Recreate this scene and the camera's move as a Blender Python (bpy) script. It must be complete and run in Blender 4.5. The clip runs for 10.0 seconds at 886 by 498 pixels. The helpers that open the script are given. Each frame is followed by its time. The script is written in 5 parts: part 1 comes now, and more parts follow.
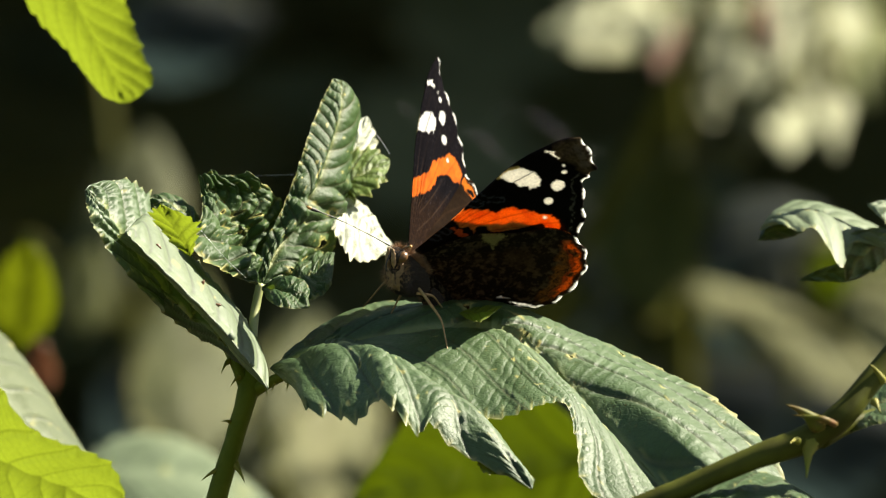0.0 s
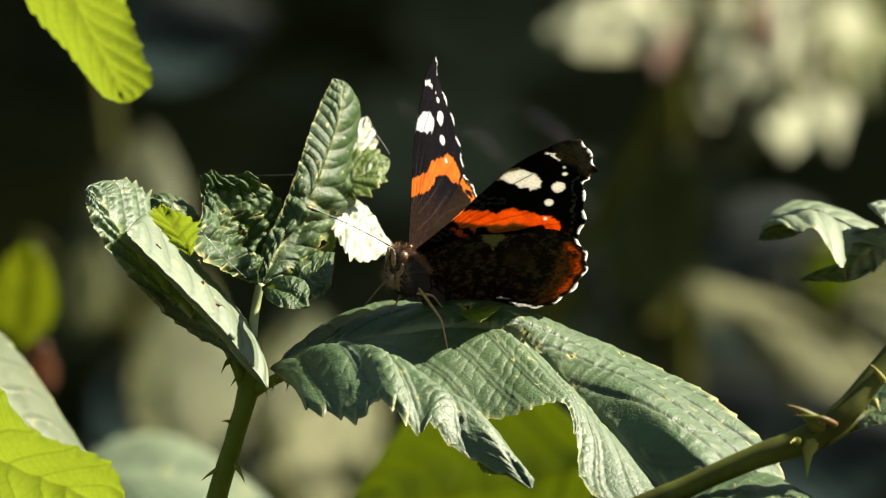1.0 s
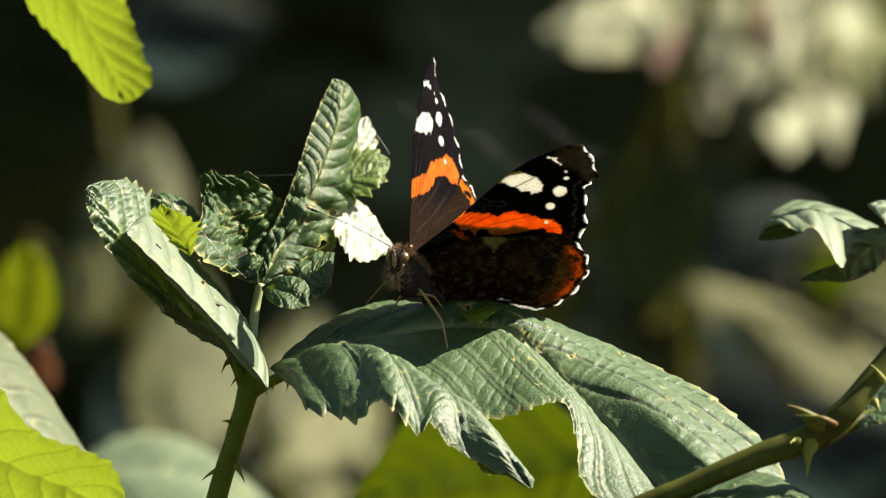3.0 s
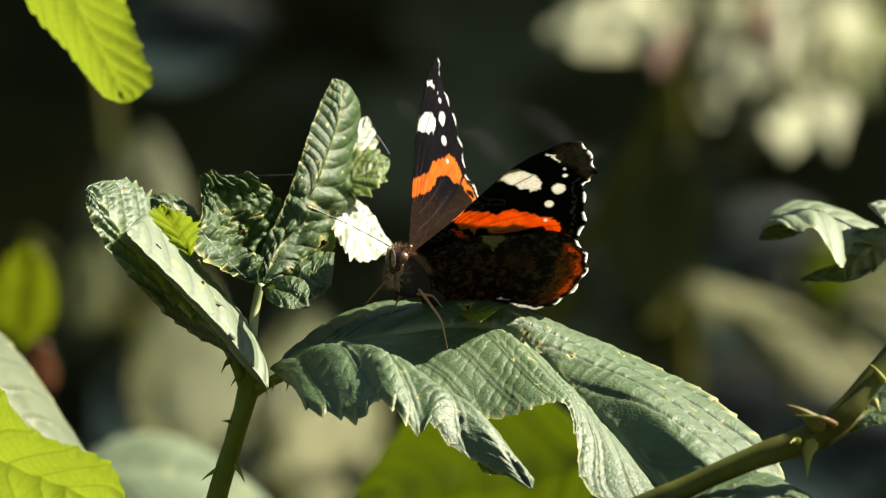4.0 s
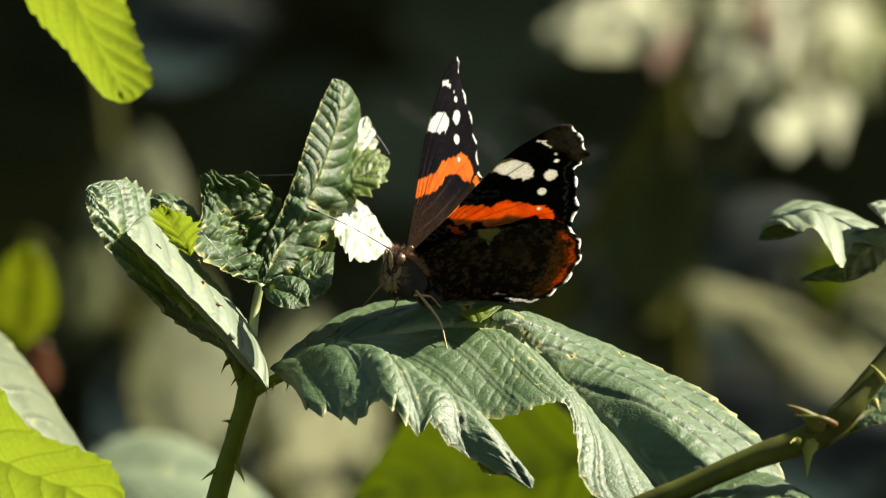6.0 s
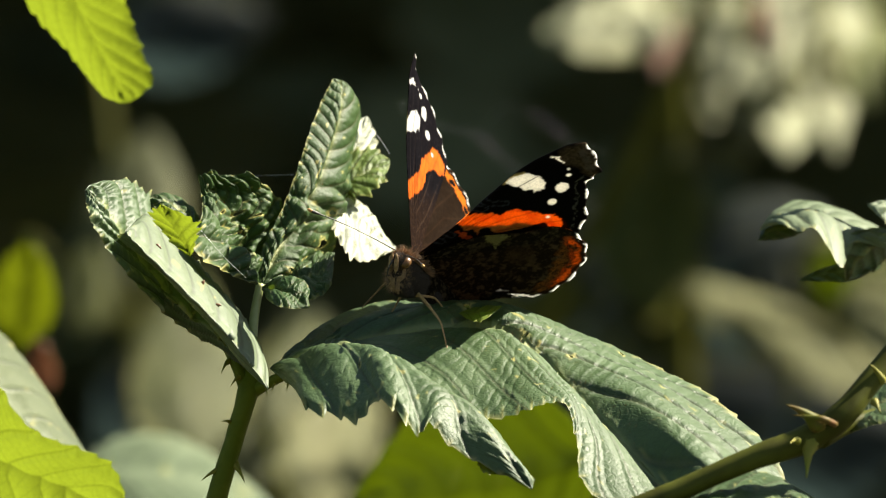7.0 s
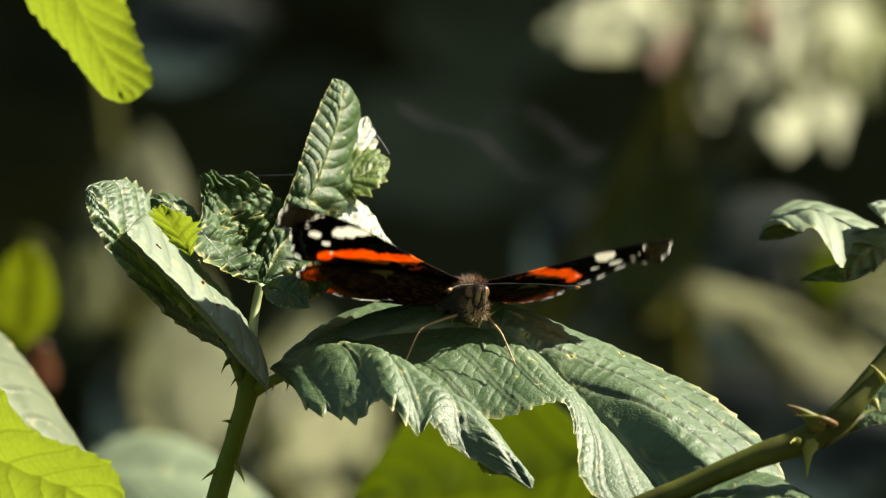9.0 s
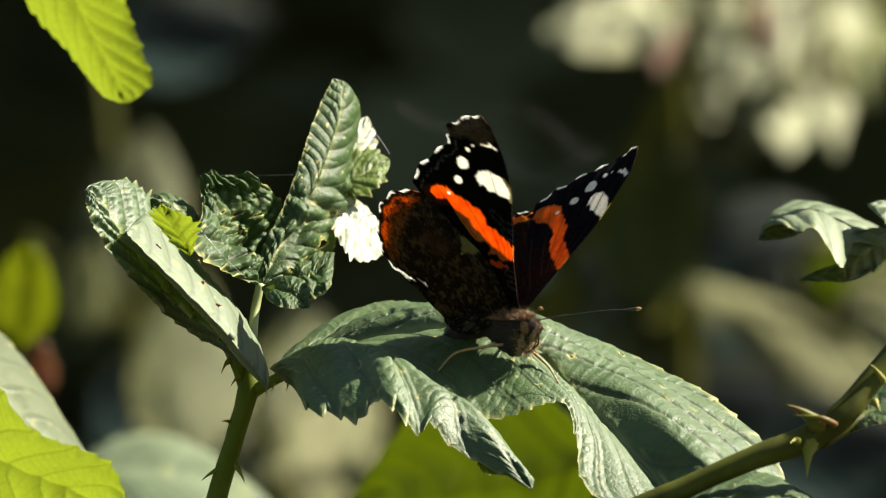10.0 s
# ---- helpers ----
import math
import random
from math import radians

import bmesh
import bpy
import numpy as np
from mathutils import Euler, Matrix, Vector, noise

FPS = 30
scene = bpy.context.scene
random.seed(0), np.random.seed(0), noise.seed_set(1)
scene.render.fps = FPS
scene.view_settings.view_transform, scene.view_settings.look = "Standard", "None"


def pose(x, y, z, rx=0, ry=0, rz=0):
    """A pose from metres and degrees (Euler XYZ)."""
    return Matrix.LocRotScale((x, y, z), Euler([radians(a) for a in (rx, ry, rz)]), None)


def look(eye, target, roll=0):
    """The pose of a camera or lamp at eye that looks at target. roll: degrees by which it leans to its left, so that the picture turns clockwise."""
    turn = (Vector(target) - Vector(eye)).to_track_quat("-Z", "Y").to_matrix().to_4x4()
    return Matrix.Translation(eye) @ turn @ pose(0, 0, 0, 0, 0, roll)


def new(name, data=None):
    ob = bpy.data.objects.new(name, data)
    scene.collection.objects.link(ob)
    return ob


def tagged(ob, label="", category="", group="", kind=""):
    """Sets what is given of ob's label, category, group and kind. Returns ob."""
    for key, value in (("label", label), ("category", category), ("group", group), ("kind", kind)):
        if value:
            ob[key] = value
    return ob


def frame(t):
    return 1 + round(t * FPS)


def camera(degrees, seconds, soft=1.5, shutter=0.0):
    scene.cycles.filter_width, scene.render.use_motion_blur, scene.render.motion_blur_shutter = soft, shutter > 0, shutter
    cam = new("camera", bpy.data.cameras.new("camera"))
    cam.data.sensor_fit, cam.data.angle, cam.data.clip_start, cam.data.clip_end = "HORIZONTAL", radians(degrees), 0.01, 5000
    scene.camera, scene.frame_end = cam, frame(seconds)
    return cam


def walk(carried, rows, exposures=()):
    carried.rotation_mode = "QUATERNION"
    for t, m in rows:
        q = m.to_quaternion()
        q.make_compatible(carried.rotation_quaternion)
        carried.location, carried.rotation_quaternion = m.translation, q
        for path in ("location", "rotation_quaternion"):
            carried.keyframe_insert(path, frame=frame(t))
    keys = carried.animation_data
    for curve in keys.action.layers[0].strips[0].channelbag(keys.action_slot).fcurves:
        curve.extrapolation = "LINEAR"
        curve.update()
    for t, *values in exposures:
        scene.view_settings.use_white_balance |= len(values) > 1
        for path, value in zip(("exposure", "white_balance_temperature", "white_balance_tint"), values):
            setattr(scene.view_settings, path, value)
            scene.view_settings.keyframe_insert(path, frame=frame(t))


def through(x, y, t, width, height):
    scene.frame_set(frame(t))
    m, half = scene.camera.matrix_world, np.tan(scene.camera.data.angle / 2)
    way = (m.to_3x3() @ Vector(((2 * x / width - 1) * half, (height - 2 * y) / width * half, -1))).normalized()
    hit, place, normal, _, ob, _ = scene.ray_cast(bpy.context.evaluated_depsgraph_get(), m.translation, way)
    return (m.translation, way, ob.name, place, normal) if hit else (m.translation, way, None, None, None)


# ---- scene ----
# Lengths below are in millimetres from the middle of the subject, which hangs at HEIGHT over the ground.
HEIGHT = 0.70
SUN = Vector((0.67, 0.25, 0.70)).normalized()

# ---- camera ----
cam = camera(3.233, 10.0, soft=1.15, shutter=0.3)
cam.data.dof.use_dof = True
cam.data.dof.focus_distance = 2.486
cam.data.dof.aperture_fstop = 638 / 16.5
CAMERA_AT = look((0, -2.5, HEIGHT), (0, 0, HEIGHT))
walk(cam, [(0.0, CAMERA_AT), (10.0, CAMERA_AT)], [(0.0, 1.68, 7200, 6), (10.0, 1.68, 7200, 6)])

# ---- light ----
world = bpy.data.worlds.new("sky")
scene.world = world
world.use_nodes = True
sky = world.node_tree.nodes.new("ShaderNodeTexSky")
sky.sky_type, sky.sun_disc = "NISHITA", False
sky.sun_elevation = math.asin(SUN.z)
sky.sun_rotation = math.atan2(SUN.x, SUN.y)
world.node_tree.nodes["Background"].inputs[1].default_value = 0.041
world.node_tree.links.new(sky.outputs[0], world.node_tree.nodes["Background"].inputs[0])
lamp = bpy.data.lights.new("sun", "SUN")
lamp.energy, lamp.angle, lamp.color = 5.0, radians(0.53), (1.0, 0.95, 0.88)
sun = new("sun", lamp)
sun.matrix_world = look(Vector((0, 0, HEIGHT)) + SUN * 20, (0, 0, HEIGHT))


# ---- materials ----
class Nodes:
    """A short way to write node materials."""

    def __init__(self, name):
        self.mat = bpy.data.materials.new(name)
        self.mat.use_nodes = True
        self.tree = self.mat.node_tree
        self.bsdf = self.tree.nodes["Principled BSDF"]
        self.out = self.tree.nodes["Material Output"]

    def add(self, kind, **inputs):
        n = self.tree.nodes.new(kind)
        for key, value in inputs.items():
            self.put(n, key.replace("_", " "), value)
        return n

    def put(self, n, key, value):
        socket = n.inputs[int(key)] if key.isdigit() else n.inputs[key]
        if isinstance(value, bpy.types.NodeSocket):
            self.tree.links.new(value, socket)
        else:
            socket.default_value = value

    def attr(self, name):
        n = self.add("ShaderNodeAttribute")
        n.attribute_name = name
        return n

    def noise(self, scale, detail=4.0, rough=0.55):
        coord = self.add("ShaderNodeTexCoord")
        return self.add("ShaderNodeTexNoise", Vector=coord.outputs["Object"], Scale=scale, Detail=detail, Roughness=rough)

    def mix(self, fac, a, b, mode="MIX"):
        n = self.tree.nodes.new("ShaderNodeMix")
        n.data_type, n.blend_type = "RGBA", mode
        self.put(n, "0", fac)
        for i, v in ((6, a), (7, b)):
            if isinstance(v, bpy.types.NodeSocket):
                self.tree.links.new(v, n.inputs[i])
            else:
                n.inputs[i].default_value = (*v, 1.0)
        return n.outputs[2]

    def ramp(self, fac, lo, hi):
        n = self.add("ShaderNodeMapRange", Value=fac)
        n.inputs["From Min"].default_value, n.inputs["From Max"].default_value = lo, hi
        return n.outputs[0]

    def math(self, op, a, b):
        n = self.tree.nodes.new("ShaderNodeMath")
        n.operation = op
        self.put(n, "0", a), self.put(n, "1", b)
        return n.outputs[0]

    def bump(self, height, strength, distance):
        return self.add("ShaderNodeBump", Height=height, Strength=strength, Distance=distance).outputs[0]


def leaf_material(name, dark, light, vein, through_colour, through, rough=0.42, gloss=0.5, vein_amount=0.5):
    """Leaf skin: mottled green, thin pale side veins and rungs sunk in furrows with shade painted in, tan wear, part of
    the light passing through.
    """
    m = Nodes(name)
    big, fine = m.noise(60.0, 3.0), m.noise(1450.0, 4.0, 0.72)
    coord = m.add("ShaderNodeTexCoord")
    bent = m.mix(0.0006, coord.outputs["Object"], m.noise(700.0, 2.0).outputs["Color"])
    net = m.add("ShaderNodeTexVoronoi", Vector=bent, Scale=850.0)
    net.feature = "DISTANCE_TO_EDGE"
    big2 = m.noise(170.0, 2.0)
    ladder = m.math("MULTIPLY", m.attr("ladder").outputs["Fac"], m.math("ADD", m.math("MULTIPLY", m.ramp(big2.outputs["Fac"], 0.36, 0.6), 0.7), 0.3))
    skin = m.attr("skin").outputs["Fac"]
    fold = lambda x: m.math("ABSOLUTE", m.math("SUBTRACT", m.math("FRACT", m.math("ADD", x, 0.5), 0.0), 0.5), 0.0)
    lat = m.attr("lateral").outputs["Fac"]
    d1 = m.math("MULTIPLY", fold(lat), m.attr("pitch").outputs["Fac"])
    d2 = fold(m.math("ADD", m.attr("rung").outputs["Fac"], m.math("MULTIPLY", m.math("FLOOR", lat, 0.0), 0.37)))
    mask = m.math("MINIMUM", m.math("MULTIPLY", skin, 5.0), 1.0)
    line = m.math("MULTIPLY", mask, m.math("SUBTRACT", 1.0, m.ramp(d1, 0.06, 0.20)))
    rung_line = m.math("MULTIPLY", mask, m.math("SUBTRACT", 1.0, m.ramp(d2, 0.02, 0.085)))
    cells = m.ramp(net.outputs["Distance"], 0.0, 0.16)
    green = m.mix(m.ramp(big.outputs["Fac"], 0.35, 0.65), dark, light)
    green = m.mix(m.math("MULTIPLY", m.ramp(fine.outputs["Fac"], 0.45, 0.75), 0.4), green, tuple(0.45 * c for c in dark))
    # Raking-sun shade in the vein furrows and rungs, painted as darker green.
    furrow_shade = m.math("MULTIPLY", mask, m.math("SUBTRACT", 1.0, m.ramp(d1, 0.10, 0.42)))
    green = m.mix(m.math("MULTIPLY", furrow_shade, 0.8), green, tuple(0.4 * c for c in dark))
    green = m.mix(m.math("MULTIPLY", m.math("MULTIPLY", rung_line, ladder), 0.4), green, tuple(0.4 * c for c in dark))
    green = m.mix(m.math("MULTIPLY", line, 0.18 * vein_amount), green, vein)
    green = m.mix(m.math("MULTIPLY", m.attr("vein").outputs["Fac"], vein_amount), green, vein)
    spots = m.ramp(m.noise(420.0, 2.0).outputs["Fac"], 0.70, 0.76)
    green = m.mix(m.math("MULTIPLY", spots, 0.28), green, (0.26, 0.24, 0.08))
    wear = m.attr("wear").outputs["Fac"]
    col = m.mix(wear, green, (0.42, 0.38, 0.12))
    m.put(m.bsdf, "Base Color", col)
    rough_socket = m.add("ShaderNodeMapRange", Value=fine.outputs["Fac"])
    rough_socket.inputs["To Min"].default_value, rough_socket.inputs["To Max"].default_value = rough - 0.1, rough + 0.12
    m.put(m.bsdf, "Roughness", rough_socket.outputs[0])
    m.put(m.bsdf, "Specular IOR Level", gloss)

    def smooth(x, lo, hi):
        n = m.add("ShaderNodeMapRange", Value=x)
        n.interpolation_type = "SMOOTHSTEP"
        n.inputs["From Min"].default_value, n.inputs["From Max"].default_value = lo, hi
        return n.outputs[0]

    relief = m.math("MULTIPLY", skin, m.math("ADD", m.math("MULTIPLY", smooth(d1, 0.0, 1.5), 1.3), m.math("MULTIPLY", smooth(d2, 0.0, 0.40), m.math("MULTIPLY", ladder, 0.62))))
    grain = m.math("ADD", m.math("MULTIPLY", fine.outputs["Fac"], 0.36), m.math("MULTIPLY", cells, 0.10))
    bump = m.bump(m.math("ADD", relief, grain), 0.9, 0.00036)
    m.put(m.bsdf, "Normal", bump)
    seen = m.mix(m.math("MULTIPLY", m.attr("vein").outputs["Fac"], 0.75), through_colour, tuple(0.4 * c for c in through_colour))
    seen = m.mix(m.math("MULTIPLY", m.math("MAXIMUM", line, m.math("MULTIPLY", rung_line, 0.5)), 0.6), seen, tuple(0.45 * c for c in through_colour))
    seen = m.mix(m.math("MULTIPLY", m.math("SUBTRACT", 1.0, cells), 0.25), seen, tuple(0.45 * c for c in through_colour))
    seen = m.mix(m.math("MULTIPLY", m.ramp(big.outputs["Fac"], 0.3, 0.7), 0.35), seen, tuple(0.6 * c for c in through_colour))
    glow = m.add("ShaderNodeBsdfTranslucent", Color=seen)
    both = m.add("ShaderNodeMixShader", **{"0": through, "1": m.bsdf.outputs[0], "2": glow.outputs[0]})
    m.put(m.out, "Surface", both.outputs[0])
    return m.mat


def plain_material(name, a, b, rough=0.5, scale=300.0, bump=0.2, gloss=0.5, depth=0.0003, sheen=0.0):
    m = Nodes(name)
    n = m.noise(scale, 5.0)
    m.put(m.bsdf, "Base Color", m.mix(m.ramp(n.outputs["Fac"], 0.35, 0.65), a, b))
    m.put(m.bsdf, "Roughness", rough)
    m.put(m.bsdf, "Specular IOR Level", gloss)
    m.put(m.bsdf, "Sheen Weight", sheen)
    m.put(m.bsdf, "Normal", m.bump(n.outputs["Fac"], bump, depth))
    return m.mat


def wing_material(name, through):
    m = Nodes(name)
    col = m.attr("pattern").outputs["Color"]
    fine = m.noise(2600.0, 3.0, 0.7)
    col = m.mix(m.math("MULTIPLY", m.ramp(fine.outputs["Fac"], 0.4, 0.75), 0.3), col, (0.004, 0.003, 0.003))
    m.put(m.bsdf, "Base Color", col)
    m.put(m.bsdf, "Roughness", 0.8)
    m.put(m.bsdf, "Specular IOR Level", 0.03)
    m.put(m.bsdf, "Normal", m.bump(fine.outputs["Fac"], 0.4, 0.00015))
    glow = m.add("ShaderNodeBsdfTranslucent", Color=col)
    both = m.add("ShaderNodeMixShader", **{"0": through, "1": m.bsdf.outputs[0], "2": glow.outputs[0]})
    m.put(m.out, "Surface", both.outputs[0])
    return m.mat


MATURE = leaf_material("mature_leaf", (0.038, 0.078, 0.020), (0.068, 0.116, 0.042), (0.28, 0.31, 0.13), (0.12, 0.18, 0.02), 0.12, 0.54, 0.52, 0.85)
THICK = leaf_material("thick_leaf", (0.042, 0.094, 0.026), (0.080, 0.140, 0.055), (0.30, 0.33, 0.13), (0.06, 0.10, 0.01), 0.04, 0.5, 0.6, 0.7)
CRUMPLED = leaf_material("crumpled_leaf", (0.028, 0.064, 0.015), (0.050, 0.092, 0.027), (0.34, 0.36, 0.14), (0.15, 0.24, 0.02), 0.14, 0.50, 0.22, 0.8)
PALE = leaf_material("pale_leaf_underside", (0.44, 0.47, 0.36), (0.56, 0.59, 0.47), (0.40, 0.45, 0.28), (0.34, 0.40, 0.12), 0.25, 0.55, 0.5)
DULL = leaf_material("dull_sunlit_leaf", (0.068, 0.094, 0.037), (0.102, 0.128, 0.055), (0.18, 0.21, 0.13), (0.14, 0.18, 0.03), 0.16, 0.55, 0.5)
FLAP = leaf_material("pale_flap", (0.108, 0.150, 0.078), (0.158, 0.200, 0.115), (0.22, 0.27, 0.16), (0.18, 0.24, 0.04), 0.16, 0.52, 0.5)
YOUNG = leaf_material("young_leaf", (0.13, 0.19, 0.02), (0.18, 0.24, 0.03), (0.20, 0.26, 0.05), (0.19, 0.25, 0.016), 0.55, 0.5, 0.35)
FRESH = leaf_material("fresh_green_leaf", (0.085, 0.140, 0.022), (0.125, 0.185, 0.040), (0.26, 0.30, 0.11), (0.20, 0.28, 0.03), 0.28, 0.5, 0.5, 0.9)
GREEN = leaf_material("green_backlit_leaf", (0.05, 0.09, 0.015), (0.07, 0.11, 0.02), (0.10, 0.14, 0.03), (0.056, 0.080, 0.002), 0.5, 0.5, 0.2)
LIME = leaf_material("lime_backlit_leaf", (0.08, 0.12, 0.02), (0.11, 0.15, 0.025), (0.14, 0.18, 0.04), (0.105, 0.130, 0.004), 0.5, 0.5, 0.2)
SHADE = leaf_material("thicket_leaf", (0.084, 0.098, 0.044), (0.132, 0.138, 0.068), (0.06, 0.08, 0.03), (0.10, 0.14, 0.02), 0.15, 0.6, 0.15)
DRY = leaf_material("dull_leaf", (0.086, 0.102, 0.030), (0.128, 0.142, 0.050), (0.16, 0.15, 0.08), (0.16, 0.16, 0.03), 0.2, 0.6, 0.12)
# The pale sheen of sun on far leaves is put into this base colour.
PALE_SHEEN = leaf_material("sheen_pale_leaf", (0.27, 0.285, 0.175), (0.42, 0.43, 0.28), (0.36, 0.36, 0.24), (0.30, 0.30, 0.12), 0.25, 0.6, 0.15)
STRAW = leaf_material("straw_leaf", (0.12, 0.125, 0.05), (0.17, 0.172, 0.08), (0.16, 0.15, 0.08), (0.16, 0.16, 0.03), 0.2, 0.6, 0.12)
# A darker copy of the dull leaf; its colour stands in for weaker light.
DIM_DRY = leaf_material("dimmed_dull_leaf", (0.060, 0.068, 0.026), (0.092, 0.100, 0.042), (0.08, 0.08, 0.04), (0.08, 0.09, 0.02), 0.2, 0.6, 0.12)
# The bluish dimness of shade is put into this leaf's colour.
COOL = leaf_material("shade_coloured_leaf", (0.036, 0.046, 0.043), (0.055, 0.066, 0.060), (0.06, 0.07, 0.06), (0.050, 0.082, 0.080), 0.5, 0.6, 0.12)
# Far olive leaves and canes: their dimness is put into the base colour.
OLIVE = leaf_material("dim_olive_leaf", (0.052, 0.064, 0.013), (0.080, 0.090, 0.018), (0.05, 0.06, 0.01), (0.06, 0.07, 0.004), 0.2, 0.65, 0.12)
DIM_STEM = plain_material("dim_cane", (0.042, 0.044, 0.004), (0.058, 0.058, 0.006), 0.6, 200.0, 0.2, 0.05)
BROWN = leaf_material("withered_leaf", (0.16, 0.08, 0.05), (0.24, 0.12, 0.08), (0.2, 0.1, 0.06), (0.25, 0.1, 0.05), 0.2, 0.6, 0.3)
STEM = plain_material("green_stem", (0.082, 0.112, 0.008), (0.120, 0.148, 0.014), 0.55, 220.0, 0.25, 0.12)
CANE = plain_material("brown_green_cane", (0.044, 0.046, 0.006), (0.074, 0.082, 0.011), 0.55, 160.0, 0.25, 0.12)
PETIOLE = plain_material("pale_petiole", (0.26, 0.30, 0.10), (0.36, 0.38, 0.16), 0.5, 300.0)
THORN = plain_material("thorn", (0.16, 0.18, 0.022), (0.22, 0.20, 0.04), 0.5, 400.0, 0.2, 0.15)
RED_THORN = plain_material("red_thorn", (0.10, 0.105, 0.014), (0.15, 0.070, 0.03), 0.5, 250.0, 0.2, 0.15)
WING = wing_material("wing_scales", 0.48)
WING_UNDER = wing_material("wing_scales_below", 0.72)
BODY = plain_material("brown_body", (0.010, 0.006, 0.003), (0.024, 0.014, 0.007), 0.9, 1500.0, 0.5)
FUR = plain_material("brown_hair", (0.15, 0.072, 0.030), (0.29, 0.155, 0.066), 0.6, 900.0)
DARK_FUR = plain_material("dark_brown_hair", (0.016, 0.011, 0.008), (0.042, 0.028, 0.017), 0.7, 900.0)
FACE = plain_material("pale_face_hair", (0.17, 0.095, 0.042), (0.36, 0.235, 0.115), 0.7, 1500.0, 0.5)
EYE = plain_material("brown_eye", (0.10, 0.045, 0.012), (0.16, 0.075, 0.02), 0.35, 3000.0, 0.05)
LEG = plain_material("straw_leg", (0.30, 0.18, 0.07), (0.42, 0.27, 0.11), 0.5, 1500.0)
ANTENNA = plain_material("dark_antenna", (0.010, 0.008, 0.007), (0.050, 0.044, 0.038), 0.5, 2500.0)
CLUB = plain_material("antenna_club", (0.42, 0.20, 0.05), (0.55, 0.30, 0.10), 0.45, 1500.0)
APHID = plain_material("aphid_skin", (0.12, 0.05, 0.02), (0.20, 0.09, 0.04), 0.5, 2000.0)
SILK = plain_material("silk", (0.45, 0.45, 0.45), (0.55, 0.55, 0.55), 0.3, 500.0)
SOIL = plain_material("soil", (0.020, 0.018, 0.010), (0.045, 0.040, 0.020), 0.9, 14.0, 0.6, 0.2, 0.02)


# ---- geometry ----
def at(p):
    """Millimetres round the subject to the world's metres."""
    p = np.asarray(p, float) / 1000.0
    return p + np.array([0, 0, HEIGHT])


def spline(points, t):
    """A smooth curve through the points, at the parameters t in 0..1."""
    p = np.asarray(points, float)
    n = len(p) - 1
    p = np.vstack([2 * p[0] - p[1], p, 2 * p[-1] - p[-2]])
    x = np.clip(np.asarray(t, float), 0, 1) * n
    i = np.minimum(x.astype(int), n - 1)
    f = (x - i)[..., None]
    a, b, c, d = p[i], p[i + 1], p[i + 2], p[i + 3]
    return 0.5 * (2 * b + (c - a) * f + (2 * a - 5 * b + 4 * c - d) * f**2 + (3 * b - a - 3 * c + d) * f**3)


def flow(points, t):
    """A curve through unevenly spaced points that does not overshoot; t runs evenly from point to point."""
    p = np.asarray(points, float)
    h = np.maximum(np.linalg.norm(np.diff(p, axis=0), axis=1), 1e-6) ** 0.7
    slope = np.diff(p, axis=0) / h[:, None]
    m = np.vstack([slope[0], (slope[:-1] * h[1:, None] + slope[1:] * h[:-1, None]) / (h[1:] + h[:-1])[:, None], slope[-1]])
    x = np.clip(np.asarray(t, float), 0, 1) * (len(p) - 1)
    i = np.minimum(x.astype(int), len(p) - 2)
    f, k = (x - i)[:, None], h[i][:, None]
    return (2 * f**3 - 3 * f**2 + 1) * p[i] + (f**3 - 2 * f**2 + f) * k * m[i] + (3 * f**2 - 2 * f**3) * p[i + 1] + (f**3 - f**2) * k * m[i + 1]


def lattice(x, y, seed):
    """Smooth value noise in -1..1."""
    table = np.random.RandomState(seed).uniform(-1, 1, (64, 64))
    i, j = np.floor(x).astype(int), np.floor(y).astype(int)
    f, g = x - i, y - j
    f, g = f * f * (3 - 2 * f), g * g * (3 - 2 * g)
    at_ij = lambda a, b: table[a % 64, b % 64]
    return (at_ij(i, j) * (1 - f) + at_ij(i + 1, j) * f) * (1 - g) + (at_ij(i, j + 1) * (1 - f) + at_ij(i + 1, j + 1) * f) * g


def mesh_of(name, verts, faces, material, smooth=True, **point_values):
    me = bpy.data.meshes.new(name)
    me.from_pydata([tuple(v) for v in verts], [], [tuple(int(i) for i in f) for f in faces])
    me.materials.append(material)
    me.polygons.foreach_set("use_smooth", [smooth] * len(me.polygons))
    for key, values in point_values.items():
        values = np.asarray(values, float)
        if values.ndim == 2:
            a = me.attributes.new(key, "FLOAT_COLOR", "POINT")
            a.data.foreach_set("color", np.hstack([values, np.ones((len(values), 1))]).ravel())
        else:
            a = me.attributes.new(key, "FLOAT", "POINT")
            a.data.foreach_set("value", values)
    me.update()
    return me


def part(name, mesh, parent, label=""):
    """One mesh object under a thing or a part."""
    ob = new(name, mesh)
    ob.parent = parent
    return tagged(ob, label)


def thing(name, base, label, category, group="", kind=""):
    """The Empty at a thing's base; its parts are given in world metres."""
    ob = new(name)
    ob.empty_display_size = 0.01
    ob.location = base
    bpy.context.view_layer.update()
    return tagged(ob, label, category, group, kind)


def keep(ob):
    """Lets a part stay where its mesh was drawn, whatever its parent's place."""
    bpy.context.view_layer.update()
    ob.matrix_parent_inverse = ob.parent.matrix_world.inverted()
    return ob


